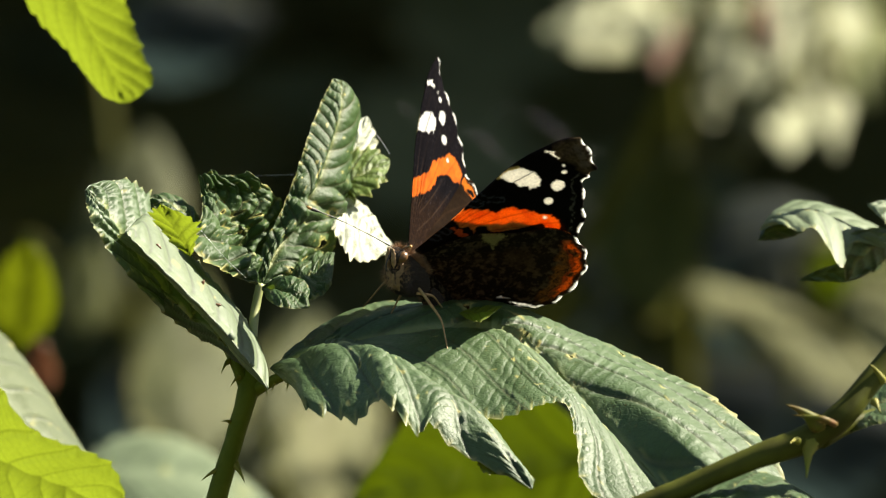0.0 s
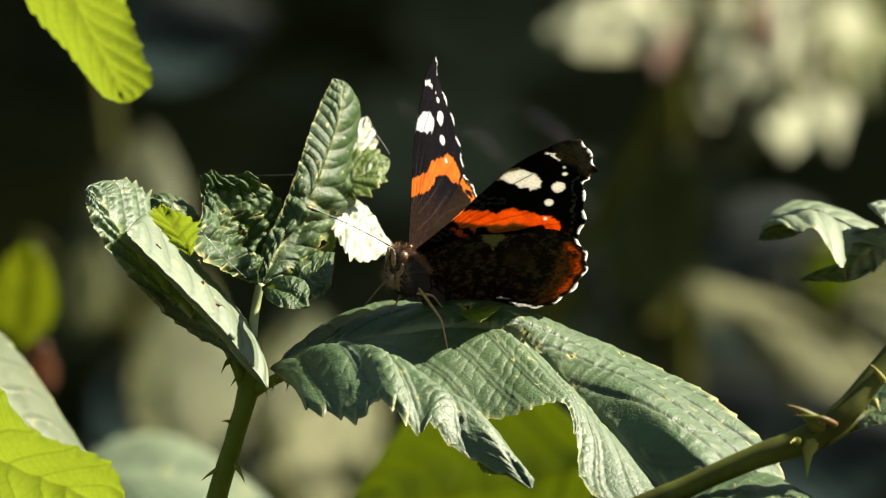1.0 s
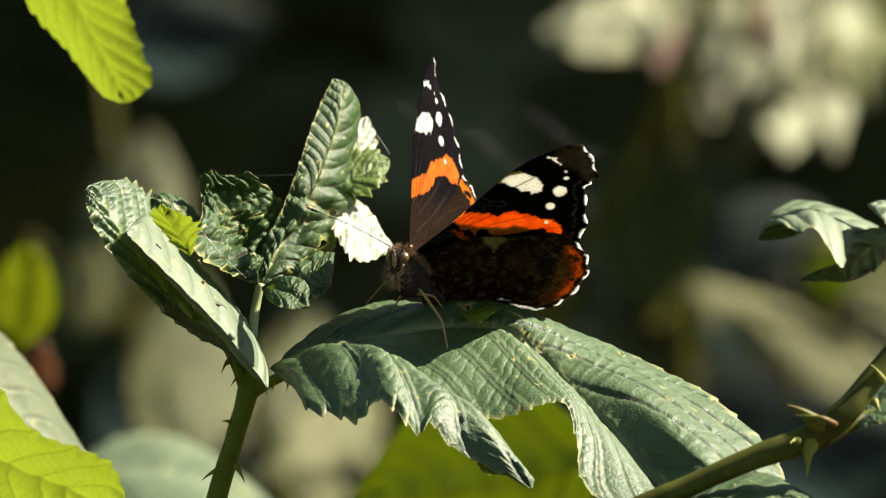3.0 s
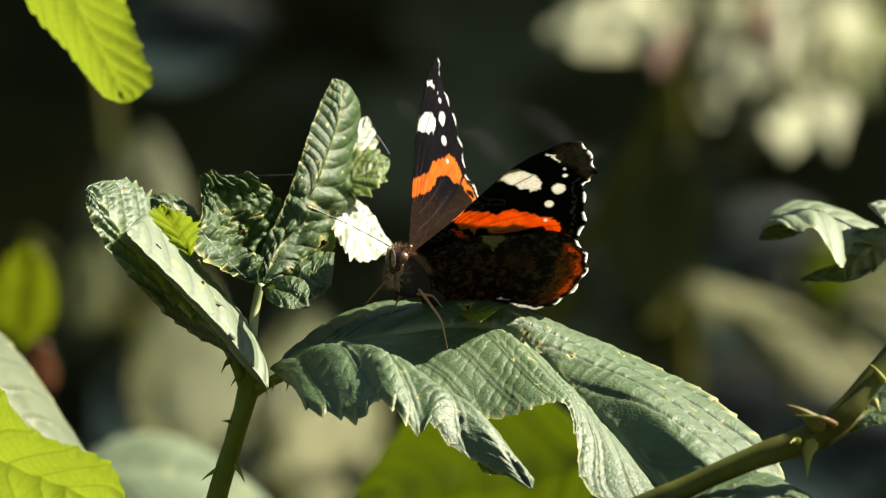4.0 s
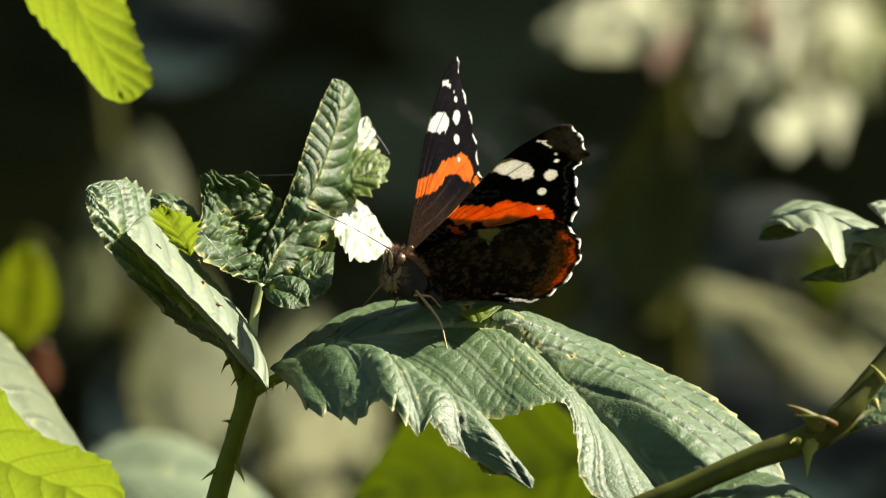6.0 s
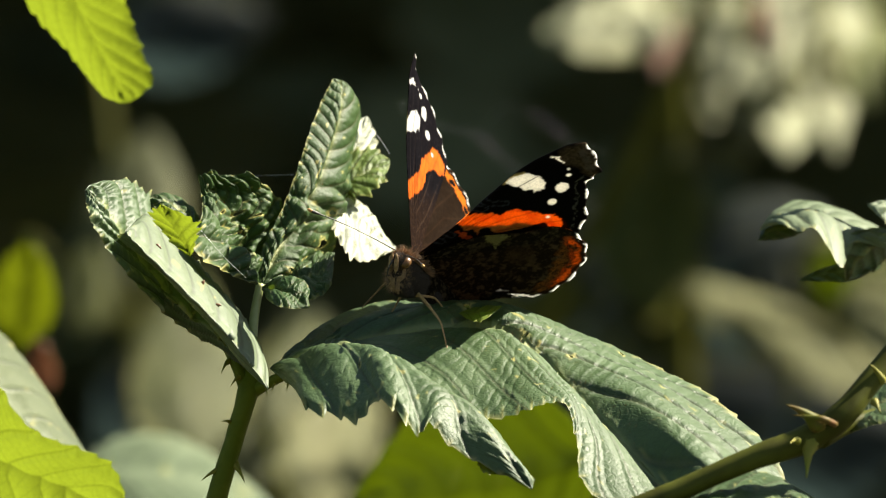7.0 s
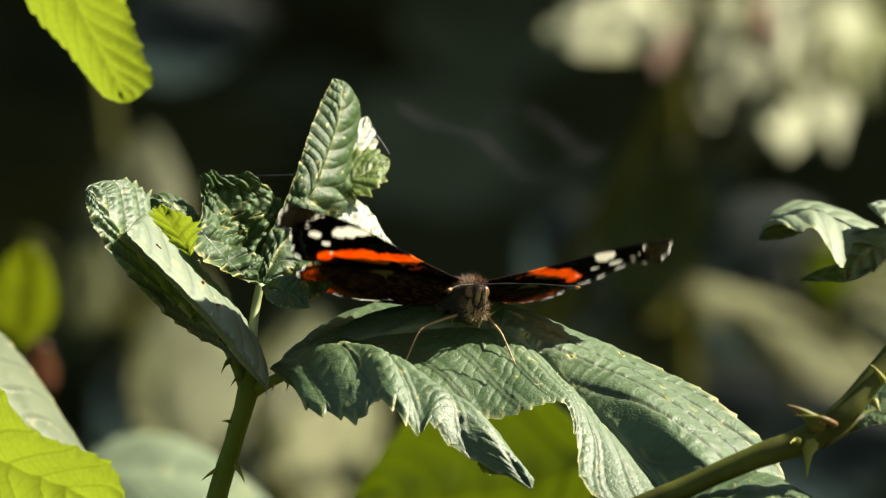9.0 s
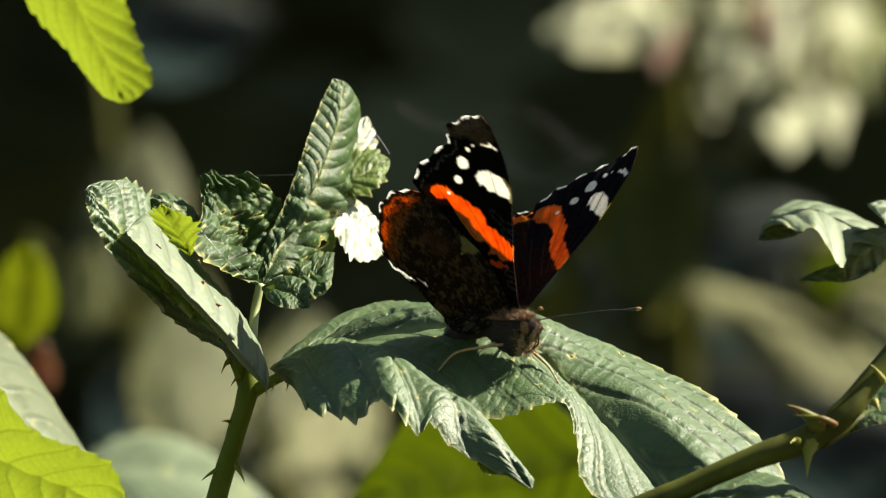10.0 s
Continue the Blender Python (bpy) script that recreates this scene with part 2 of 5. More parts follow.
def blade(mid, left, right, ns=150, nw=16, teeth=13, tooth=0.16, veins=7, slope=0.28, quilt=0.5, bulge=(1.5, 1.5), pucker=0.0,
          pucker_size=3.6, pucker_end=1.2, groove=0.0, ridge=0.0, rung=1.7, uneven=0.25, hang=(0.0, 0.0), holes=(), seed=1, up=(0, -0.35, 1), wear=0.5, sharp=0.7, relief=1.0, coarse=1.0, ladder=(0.6, 0.6), bubble=0.0):
    """A leaf blade between a midrib and two margins: toothed, pleated along its side veins, quilted between them."""
    s = np.linspace(0, 1, ns)
    w = np.concatenate([-np.linspace(1, 0, nw + 1)[:-1] ** 0.85, np.linspace(0, 1, nw + 1) ** 0.85])
    W, Sg = np.meshgrid(w, s)
    gone = np.zeros(W.shape, bool)
    torn = np.zeros(W.shape)
    for hs, hw, rs, rw in holes:
        ds, dw = (Sg - hs) / rs, (W - hw) / rw
        turn = np.arctan2(dw, ds)
        ragged = 1 + 0.22 * np.sin(3 * turn + hs * 40) + 0.16 * np.sin(5 * turn + hw * 30) + 0.1 * np.sin(8 * turn)
        r = np.hypot(ds, dw) / ragged
        inside = r < 1
        gone |= inside
        torn = np.maximum(torn, np.clip((2.0 - np.maximum(r, 1)) * 1.2, 0, 1))
        push = np.where(inside, 1 / np.maximum(r, 0.05), 1)
        Sg = np.clip(np.where(inside, hs + (Sg - hs) * push, Sg), 0, 1)
        W = np.clip(np.where(inside, hw + (W - hw) * push, W), -1, 1)
    m1, a1, b1 = spline(mid, s), spline(left, s), spline(right, s)
    M = spline(mid, Sg)
    a = np.abs(W)
    edge = np.where(W[..., None] < 0, spline(left, Sg), spline(right, Sg))
    # saw teeth that point to the tip, with uneven sizes
    q = Sg * teeth + 0.15 * lattice(Sg * 9, np.sign(W) * 3 + 7, seed)
    saw = (q % 1.0) ** 1.3
    saw = np.where(q % 1.0 > 0.86, (1 - q % 1.0) / 0.14 * 0.82, saw)
    size = 0.65 + 0.5 * lattice(np.floor(q) * 1.7, np.sign(W) * 5 + 3.3, seed + 5)
    taper = np.clip(np.minimum(Sg / 0.06, (1 - Sg) / 0.02), 0, 1)
    reach = 1 + tooth * saw * size * taper * np.clip((a - 0.80) / 0.20, 0, 1)
    P = M + (edge - M) * (a * reach)[..., None]
    N = np.cross(np.gradient(m1, axis=0), b1 - a1)
    N /= np.linalg.norm(N, axis=1)[:, None] + 1e-9
    N *= np.where(N @ np.asarray(up, float) < 0, -1, 1)[:, None]
    swell = np.sin(np.pi * np.clip(a, 0, 1) ** sharp) * np.where(W < 0, bulge[0], bulge[1]) * np.sin(np.pi * np.clip(Sg, 0, 1)) ** 0.5
    swell = swell + np.where(W > 0, ridge, 0) * np.clip((a - 0.05) / 0.15, 0, 1) ** 2 * (3 - 2 * np.clip((a - 0.05) / 0.15, 0, 1)) * np.clip((1.05 - a) / 0.8, 0, 1) ** 2 * np.clip((Sg - 0.55) / 0.32, 0, 1) ** 1.5
    P = P + N[:, None] * swell[..., None]
    fall = np.clip((a * reach - 0.72) / 0.28, 0, 2) ** 1.5 * np.where(W < 0, hang[0], hang[1]) * np.sin(np.pi * Sg) ** 0.5 * (1 + 0.7 * lattice(Sg * 9, np.sign(W) * 2 + 5, seed + 15))
    P = P - np.array([0, 0, 1.0]) * fall[..., None]
    # relief
    slope = np.where(W < 0, *slope) if isinstance(slope, tuple) else slope * np.ones(W.shape)
    number = np.where(W < 0, *veins) if isinstance(veins, tuple) else veins
    k = (Sg - slope * a) * number + uneven * lattice(Sg * number * 0.45, a * 1.2 + np.sign(W) * 9, seed + 1)
    d = np.abs(k - np.round(k))
    rib = np.exp(-((a / 0.03) ** 2))
    pillow = 0.6 * np.sin(np.pi * d)
    length, breadth = np.linalg.norm(np.diff(m1, axis=0), axis=1).sum(), 0.25 * (np.linalg.norm(a1 - m1, axis=1) + np.linalg.norm(b1 - m1, axis=1)).mean() * 2
    cross = (slope * length * length * Sg + breadth * breadth * a) / np.hypot(slope * length, breadth) / rung + 0.45 * lattice(Sg * 15, W * 6 + 20, seed + 2) + 0.16 * lattice(Sg * 40, W * 16 + 20, seed + 12)
    free = np.clip((1 - a) / 0.08, 0.25, 1) * taper
    quilt = np.where(W < 0, *quilt) if isinstance(quilt, tuple) else quilt
    h = quilt * (pillow - 0.45 * np.exp(-a / 0.05)) + 0.10 * quilt * lattice(Sg * 36, W * 12 + 20, seed + 3) + 0.5 * quilt * lattice(Sg * 6 + 3, W * 2.5 + 20, seed + 7)
    groove = np.where(W < 0, *groove) if isinstance(groove, tuple) else groove
    h = h - groove * np.exp(-((d / 0.055) ** 2)) * np.clip(a / 0.1, 0, 1)
    if bubble:
        dome = (np.abs(np.sin(np.pi * k)) * np.abs(np.sin(np.pi * (cross + 0.37 * np.floor(k) + bubble * 0.6 * lattice(Sg * length / 3 + 7, W * 4 + 41, seed + 19))))) ** 0.7
        h = h + bubble * (dome - 0.4) * np.clip((pucker_end - Sg) / 0.2 + 0.3, 0.3, 1) * np.clip(1.3 * lattice(Sg * length / 8 + 5, W * 2 + 33, seed + 18) + 0.8, 0.2, 1.3)
    if pucker:
        along, across = Sg * length, W * np.linalg.norm(edge - M, axis=2)
        fade = np.clip((pucker_end - Sg) / 0.2, 0, 1) * np.clip(1.2 * lattice(along / 7 + 5, across / 7 + 19, seed + 16) + 0.75, 0.12, 1)
        h = h + fade * pucker * (2.2 * np.abs(lattice(along / pucker_size + 3, across / pucker_size + 31, seed + 4)) - 0.7)
        h = h + fade * 0.28 * pucker * (2 * np.abs(lattice(along * 2.1 / pucker_size + 9, across * 2.1 / pucker_size + 25, seed + 6)) - 0.6)
    gs, gw = np.gradient(P, axis=0), np.gradient(P, axis=1)
    n = np.cross(gs, gw)
    n /= np.linalg.norm(n, axis=2)[..., None] + 1e-9
    n *= np.sign(np.sum(n * N[:, None], axis=2) + 1e-9)[..., None]
    n = np.where(gone[..., None], N[:, None], n)
    P = P + n * (h * free)[..., None]
    vein = rib
    wear_and_glow = wear * np.clip((a - 0.955) / 0.045, 0, 1) * np.clip(lattice(Sg * 30, W * 4, seed + 8) + 0.5, 0, 1)
    wear_and_glow = np.maximum(wear_and_glow, np.clip((lattice(Sg * 34, W * 17 + 30, seed + 9) - 0.80) / 0.1, 0, 1) * wear)
    wear_and_glow = np.maximum(wear_and_glow, torn * 0.85)
    # Pale tooth tips; their yellow tint also stands in for sunlight passing through.
    wear_and_glow = np.maximum(wear_and_glow, 0.8 * np.clip((saw - 0.55) / 0.3, 0, 1) * np.clip((a - 0.88) / 0.08, 0, 1) * wear * 1.5)
    cells = ~(gone[:-1, :-1] & gone[1:, :-1] & gone[:-1, 1:] & gone[1:, 1:])
    cols = 2 * nw + 1
    i, j = np.nonzero(cells)
    v0 = i * cols + j
    faces = np.stack([v0, v0 + 1, v0 + cols + 1, v0 + cols], axis=1)
    return at(P.reshape(-1, 3)), faces, vein.ravel(), np.clip(wear_and_glow, 0, 1).ravel(), k.ravel(), cross.ravel(), (length / number * breadth / np.hypot(slope * length, breadth) / np.where(W > 0, coarse, 1)).ravel(), (relief * np.where(W > 0, coarse, 1)).ravel(), np.where(W < 0, *ladder).ravel()


def leaf_part(name, parent, material, label="", **shape):
    v, f, vein, wear_and_glow, k, cross, pitch, skin, ladder = blade(**shape)
    return keep(part(name, mesh_of(name, v, f, material, vein=vein, wear=wear_and_glow, lateral=k, rung=cross, pitch=pitch, skin=skin, ladder=ladder), parent, label))


def tube(points, radii, steps=24, sides=12, wobble=0.0, seed=3, scale=at):
    """A closed round stem along a smooth curve, with radii spread evenly over it."""
    t = np.linspace(0, 1, steps)
    c = flow(points, t)
    r = np.interp(t, np.linspace(0, 1, len(radii)), radii)
    d = np.gradient(c, axis=0)
    d /= np.linalg.norm(d, axis=1)[:, None] + 1e-9
    ref = np.array([0.3, 1.0, 0.2]) if abs(d[0][1]) < 0.8 else np.array([1.0, 0.1, 0.2])
    x = np.cross(d, ref)
    x /= np.linalg.norm(x, axis=1)[:, None]
    y = np.cross(d, x)
    a = np.linspace(0, 2 * np.pi, sides, endpoint=False)
    rr = r[:, None] * (1 + wobble * lattice(t[:, None] * steps * 0.35, np.cos(a)[None] * 1.5 + 4, seed))
    v = c[:, None] + rr[..., None] * (np.cos(a)[None, :, None] * x[:, None] + np.sin(a)[None, :, None] * y[:, None])
    v = np.vstack([v.reshape(-1, 3), c[0], c[-1]])
    f = []
    for i in range(steps - 1):
        for j in range(sides):
            f.append((i * sides + j, i * sides + (j + 1) % sides, (i + 1) * sides + (j + 1) % sides, (i + 1) * sides + j))
    for j in range(sides):
        f.append((len(v) - 2, (j + 1) % sides, j))
        f.append((len(v) - 1, (steps - 1) * sides + j, (steps - 1) * sides + (j + 1) % sides))
    return scale(v), f


def stem_part(name, parent, material, points, radii, label="", **more):
    v, f = tube(points, radii, **more)
    return keep(part(name, mesh_of(name, v, f, material), parent, label))


def thorn(parent, root, tip, width, material=None, hook=0.12):
    """A broad-based prickle that curves to its point."""
    root, tip = np.array(root, float), np.array(tip, float)
    way = tip - root
    droop = np.array([0, 0, -1.0]) * np.linalg.norm(way) * hook
    pts = [root - way * 0.22, root, root + way * 0.35 - droop * 0.6, root + way * 0.7 - droop * 0.5, tip]
    return stem_part("thorn", parent, material or THORN, pts, [width * 0.3, width * 0.85, width * 0.42, width * 0.2, width * 0.04], steps=14, sides=8)


# ---- ground and thicket ----
def ground():
    n = 60
    g = np.linspace(-1, 1, n)
    X, Y = np.meshgrid(np.sign(g) * np.abs(g) ** 3 * 300, np.sign(g) * np.abs(g) ** 3 * 300)
    Z = 0.03 * lattice(X * 1.3 + 50, Y * 1.3 + 50, 3) - 0.03
    v = np.stack([X, Y, Z], axis=2).reshape(-1, 3)
    f = [(i * n + j, i * n + j + 1, (i + 1) * n + j + 1, (i + 1) * n + j) for i in range(n - 1) for j in range(n - 1)]
    tagged(new("ground", mesh_of("ground", v, f, SOIL)), "dark bare soil under the bramble thicket", "ground", kind="structure")


def thicket():
    """The shaded hedge behind: a lumpy core and a coat of leaves."""
    core = tagged(new("hedge"), "dense shaded bramble hedge behind the butterfly", "hedge", kind="structure")
    nx, nz = 70, 40
    V, F = [], []
    X, T = np.meshgrid(np.linspace(-4, 4, nx), np.linspace(0, 1, nz))
    ang = T * np.pi
    Y = 4.0 - np.cos(ang) * 0.75 * np.sign(1) + 0.12 * lattice(X * 3 + 30, T * 14, 8)
    Z = 3.3 * np.sin(ang) ** 0.45 - 0.02 + 0.1 * lattice(X * 2 + 9, T * 9, 5) * np.sin(ang)
    V = np.stack([X, Y, Z], axis=2).reshape(-1, 3)
    F = [(i * nx + j, i * nx + j + 1, (i + 1) * nx + j + 1, (i + 1) * nx + j) for i in range(nz - 1) for j in range(nx - 1)]
    part("core", mesh_of("core", V, F, SHADE, vein=np.zeros(len(V)), wear=np.zeros(len(V))), core)
    rng = np.random.RandomState(4)
    LV, LF = [], []
    shape = np.array([(0, 0, 0), (0.45, 0.35, 0.06), (0.5, 0.75, 0.04), (0, 1.1, -0.06), (-0.5, 0.75, 0.04), (-0.45, 0.35, 0.06), (0, 0.5, -0.05)])
    fan = [(0, 1, 6), (1, 2, 6), (2, 3, 6), (3, 4, 6), (4, 5, 6), (5, 0, 6)]
    for k in range(2600):
        near = k < 900
        x = rng.uniform(-0.6, 0.6) if near else rng.uniform(-3.8, 3.8)
        z = rng.uniform(0.25, 1.2) if near else rng.uniform(0.1, 2.3)
        y = 3.3 - rng.uniform(0.0, 0.35)
        size = rng.uniform(0.05, 0.09)
        m = Euler((rng.uniform(-0.9, 0.5), rng.uniform(-0.6, 0.6), rng.uniform(2.2, 4.1))).to_matrix()
        base = len(LV)
        LV += [tuple(m @ Vector(p * size) + Vector((x, y, z))) for p in shape]
        LF += [tuple(base + i for i in f) for f in fan]
    coat = part("leaves", mesh_of("leaves", LV, LF, SHADE, vein=np.zeros(len(LV)), wear=np.zeros(len(LV))), core)
    tagged(coat, kind="stuff")


ground()
thicket()


# ---- the bramble shoot that carries the butterfly ----
def bramble_shoot():
    shoot = thing("bramble_shoot", (-0.05, -0.01, 0.0), "green thorny bramble shoot with toothed, insect-bitten leaves", "bramble")
    stem_part("stem", shoot, STEM, [(-50, 0, -702), (-48, -2, -400), (-42, -3, -120), (-36, -3, -39.5), (-33.8, -3, -32.3), (-31.8, -3, -25.5), (-30.8, -2, -21.5), (-30.3, 0, -17.9), (-30.3, 3, -14.3)],
              [3.4, 2.6, 1.9, 1.75, 1.6, 1.55, 1.7, 1.3, 0.8], "olive green stem with thin prickles", steps=60, wobble=0.08)
    stem_part("petiole", shoot, PETIOLE, [(-30.7, 2, -18.8), (-30.4, 4, -14.3), (-30, 7, -9.8), (-29.2, 8, -5.6)], [0.9, 0.8, 0.75, 0.7], "pale hairy leaf stalk")
    stem_part("petiole", shoot, STEM, [(-31.3, -2, -22.4), (-32.6, -2, -19.2), (-33.8, -1, -16.8), (-35, 2, -14.8)], [1.2, 0.9, 0.8, 0.7])
    stem_part("petiole", shoot, STEM, [(-30.5, -2, -22.8), (-27.8, -4, -21.3), (-24.6, -6, -19.8), (-20.1, -6, -17.9)], [1.2, 0.9, 0.8, 0.6])
    for root, tip, width in (((-33.4, -3, -27.8), (-35.2, -6, -27.4), 0.7), ((-34.8, -3, -34.8), (-38.4, -5, -36.8), 0.95), ((-33.3, -3, -34.1), (-31.5, -6, -37.1), 1.1), ((-34.2, -2, -17.9), (-35.3, -5, -19.9), 0.6),
                             ((-32.5, -3, -20.4), (-33.8, -5, -21.9), 0.6), ((-24.4, -6, -20.4), (-24.8, -8, -22.7), 0.6), ((-28.2, -4, -21.7), (-27.9, -7, -23.4), 0.5), ((-26.6, -5, -21.1), (-27.2, -6, -22.7), 0.45)):
        thorn(shoot, root, tip, width)

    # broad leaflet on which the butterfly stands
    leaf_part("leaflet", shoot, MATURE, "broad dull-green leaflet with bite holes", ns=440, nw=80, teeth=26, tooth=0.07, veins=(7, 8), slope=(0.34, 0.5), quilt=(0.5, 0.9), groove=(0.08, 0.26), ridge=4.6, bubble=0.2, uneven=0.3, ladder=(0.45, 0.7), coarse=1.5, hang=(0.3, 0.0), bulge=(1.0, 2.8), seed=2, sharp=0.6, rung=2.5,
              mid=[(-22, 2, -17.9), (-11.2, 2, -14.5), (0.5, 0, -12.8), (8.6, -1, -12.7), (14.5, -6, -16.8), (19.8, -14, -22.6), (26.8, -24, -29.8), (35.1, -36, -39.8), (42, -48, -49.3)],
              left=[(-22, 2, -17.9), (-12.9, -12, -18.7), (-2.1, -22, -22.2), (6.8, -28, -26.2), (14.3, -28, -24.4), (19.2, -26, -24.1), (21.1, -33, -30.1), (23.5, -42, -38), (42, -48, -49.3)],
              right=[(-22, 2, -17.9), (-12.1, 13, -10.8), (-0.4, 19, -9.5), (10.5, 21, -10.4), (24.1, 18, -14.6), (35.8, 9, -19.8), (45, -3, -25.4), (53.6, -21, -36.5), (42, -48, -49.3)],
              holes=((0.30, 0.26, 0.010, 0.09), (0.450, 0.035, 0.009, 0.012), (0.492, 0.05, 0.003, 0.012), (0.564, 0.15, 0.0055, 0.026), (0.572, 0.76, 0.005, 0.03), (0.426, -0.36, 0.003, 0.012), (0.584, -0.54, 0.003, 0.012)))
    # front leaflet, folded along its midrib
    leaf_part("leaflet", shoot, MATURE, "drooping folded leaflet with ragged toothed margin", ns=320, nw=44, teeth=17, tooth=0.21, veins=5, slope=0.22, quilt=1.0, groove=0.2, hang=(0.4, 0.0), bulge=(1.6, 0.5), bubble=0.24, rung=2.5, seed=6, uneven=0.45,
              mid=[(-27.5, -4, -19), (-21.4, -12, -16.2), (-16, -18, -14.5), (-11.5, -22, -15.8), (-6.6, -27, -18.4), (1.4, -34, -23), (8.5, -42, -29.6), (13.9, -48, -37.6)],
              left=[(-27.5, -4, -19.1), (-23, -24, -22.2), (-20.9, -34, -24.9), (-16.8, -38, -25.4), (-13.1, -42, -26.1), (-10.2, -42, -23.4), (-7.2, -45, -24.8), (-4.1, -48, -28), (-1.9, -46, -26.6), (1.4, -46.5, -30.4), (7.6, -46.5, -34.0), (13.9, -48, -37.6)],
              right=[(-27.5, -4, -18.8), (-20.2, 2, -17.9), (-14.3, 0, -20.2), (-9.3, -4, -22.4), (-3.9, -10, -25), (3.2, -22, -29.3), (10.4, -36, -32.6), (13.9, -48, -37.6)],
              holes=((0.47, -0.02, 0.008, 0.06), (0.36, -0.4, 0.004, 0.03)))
    leaf_part("leaflet", shoot, YOUNG, "torn yellow-green leaf edge", ns=50, nw=8, teeth=4, tooth=0.7, veins=3, quilt=0.2, bulge=(0.3, 0.3), seed=8,
              mid=[(5.1, -43, -32.3), (6.7, -44, -33.7), (8, -45, -34.7), (8.8, -45, -35.3)], left=[(5.1, -43, -32.3), (6, -46, -34.5), (7.4, -47, -35.1), (8.8, -45, -35.3)], right=[(5.1, -43, -32.3), (7.3, -41, -32.8), (8.5, -42, -33.9), (8.8, -45, -35.3)])
    # rear leaflet in the butterfly's shade
    leaf_part("leaflet", shoot, MATURE, "shaded rear leaflet", ns=130, nw=16, teeth=13, tooth=0.10, veins=8, quilt=0.9, bulge=(1.5, 1.5), seed=9,
              mid=[(-26.5, 0, -19), (-18.4, 6, -15.2), (-11.2, 12, -13), (-3.1, 16, -11.2), (6, 20, -10.4)],
              left=[(-26.5, 0, -19.2), (-19.2, -6, -17.9), (-11.2, 0, -16.1), (-2.2, 6, -13.4), (6, 20, -10.4)],
              right=[(-26.5, 0, -18.8), (-19, 20, -12.6), (-9.5, 32, -8.7), (-0.4, 32, -9.8), (6, 20, -10.4)])

    leaf_part("leaflet", shoot, YOUNG, "yellowing bitten leaf edge", ns=50, nw=8, teeth=5, tooth=0.3, veins=3, quilt=0.2, bulge=(0.3, 0.3), seed=10,
              mid=[(2.5, -1, -10.3), (5, -2, -10.2), (7, -2, -10.0), (9.4, 0, -9.2)], left=[(2.5, -1, -10.3), (4.8, -7, -11.4), (6.6, -7, -11.2), (9.4, 0, -9.2)], right=[(2.5, -1, -10.3), (4.9, 4, -9.4), (7, 4, -9.0), (9.4, 0, -9.2)])

    # rolled side leaflet
    leaf_part("leaflet", shoot, FLAP, "curled leaflet with pale glossy upper flap", ns=240, nw=22, teeth=19, tooth=0.13, veins=8, quilt=0.3, bulge=(0.4, 1.6), relief=0.35, ladder=(0.3, 0.3), seed=11,
              mid=[(-27.7, -21, -22.2), (-30.2, -22, -18.6), (-34.7, -23, -12.8), (-39.6, -24, -7.8), (-44.5, -25, -3), (-48.5, -25, 0.8), (-50.1, -24, 2.6)],
              left=[(-27.7, -21, -22.2), (-31.4, -20, -18.7), (-35.9, -20, -13.1), (-40.7, -21, -7.9), (-45.4, -22, -3), (-51, -23, 1.5), (-50.1, -24, 2.6)],
              right=[(-27.7, -21, -22.2), (-28.9, -1, -16.6), (-32.4, 9, -10.3), (-37.3, 13, -4.6), (-42.2, 13, 1.2), (-46.4, 9, 6.4), (-50.1, -24, 2.6)])
    leaf_part("leaflet", shoot, MATURE, "dull green toothed half of the curled leaflet", ns=240, nw=20, teeth=19, tooth=0.26, veins=8, bubble=0.3, quilt=0.8, groove=0.5, bulge=(0.6, 1.0), seed=12,
              mid=[(-30.8, -13, -19.2), (-35.7, -14, -14.2), (-41.3, -15, -9.6), (-46.7, -16, -4), (-51.3, -17, 1.9), (-54.1, -18, 6.5), (-56.6, -18, 9.2)],
              left=[(-30.8, -13, -19.2), (-35.2, -5, -15.9), (-41.5, -6, -12.3), (-47.7, -20, -6.3), (-52.9, -26, 0.1), (-55.6, -27, 5), (-56.6, -18, 9.2)],
              right=[(-30.8, -13, -19.2), (-34.5, -1, -12.5), (-39.6, 3, -6.2), (-44.6, 7, 1), (-47.1, 9, 8), (-51.2, 1, 10.7), (-56.6, -18, 9.2)])
    leaf_part("leaflet", shoot, YOUNG, "small yellow-green backlit leaflet", ns=80, nw=10, teeth=8, tooth=0.6, veins=5, quilt=0.45, groove=0.2, bulge=(0.5, 0.5), seed=14,
              mid=[(-39.9, -26, -1.3), (-41.1, -27, 1.2), (-42.7, -29, 3.8), (-44.4, -31, 7)], left=[(-39.9, -26, -1.3), (-42.6, -26, 1), (-45.6, -27, 5), (-44.4, -31, 7)],
              right=[(-39.9, -26, -1.3), (-39, -29, 1.7), (-39.6, -31, 4.5), (-44.4, -31, 7)])
    leaf_part("leaflet", shoot, CRUMPLED, "small dark toothed leaflet", ns=70, nw=8, teeth=7, tooth=0.3, veins=5, quilt=0.4, bulge=(0.6, 0.6), seed=15,
              mid=[(-39, 5, 2.6), (-41.4, 7, 5.5), (-44.6, 7, 7.3), (-47.7, 7, 8)], left=[(-39, 5, 2.6), (-42.3, 5, 4.1), (-45, 5, 6), (-47.7, 7, 8)],
              right=[(-39, 5, 2.6), (-39.7, 11, 6), (-43.8, 11, 8.7), (-47.7, 7, 8)])

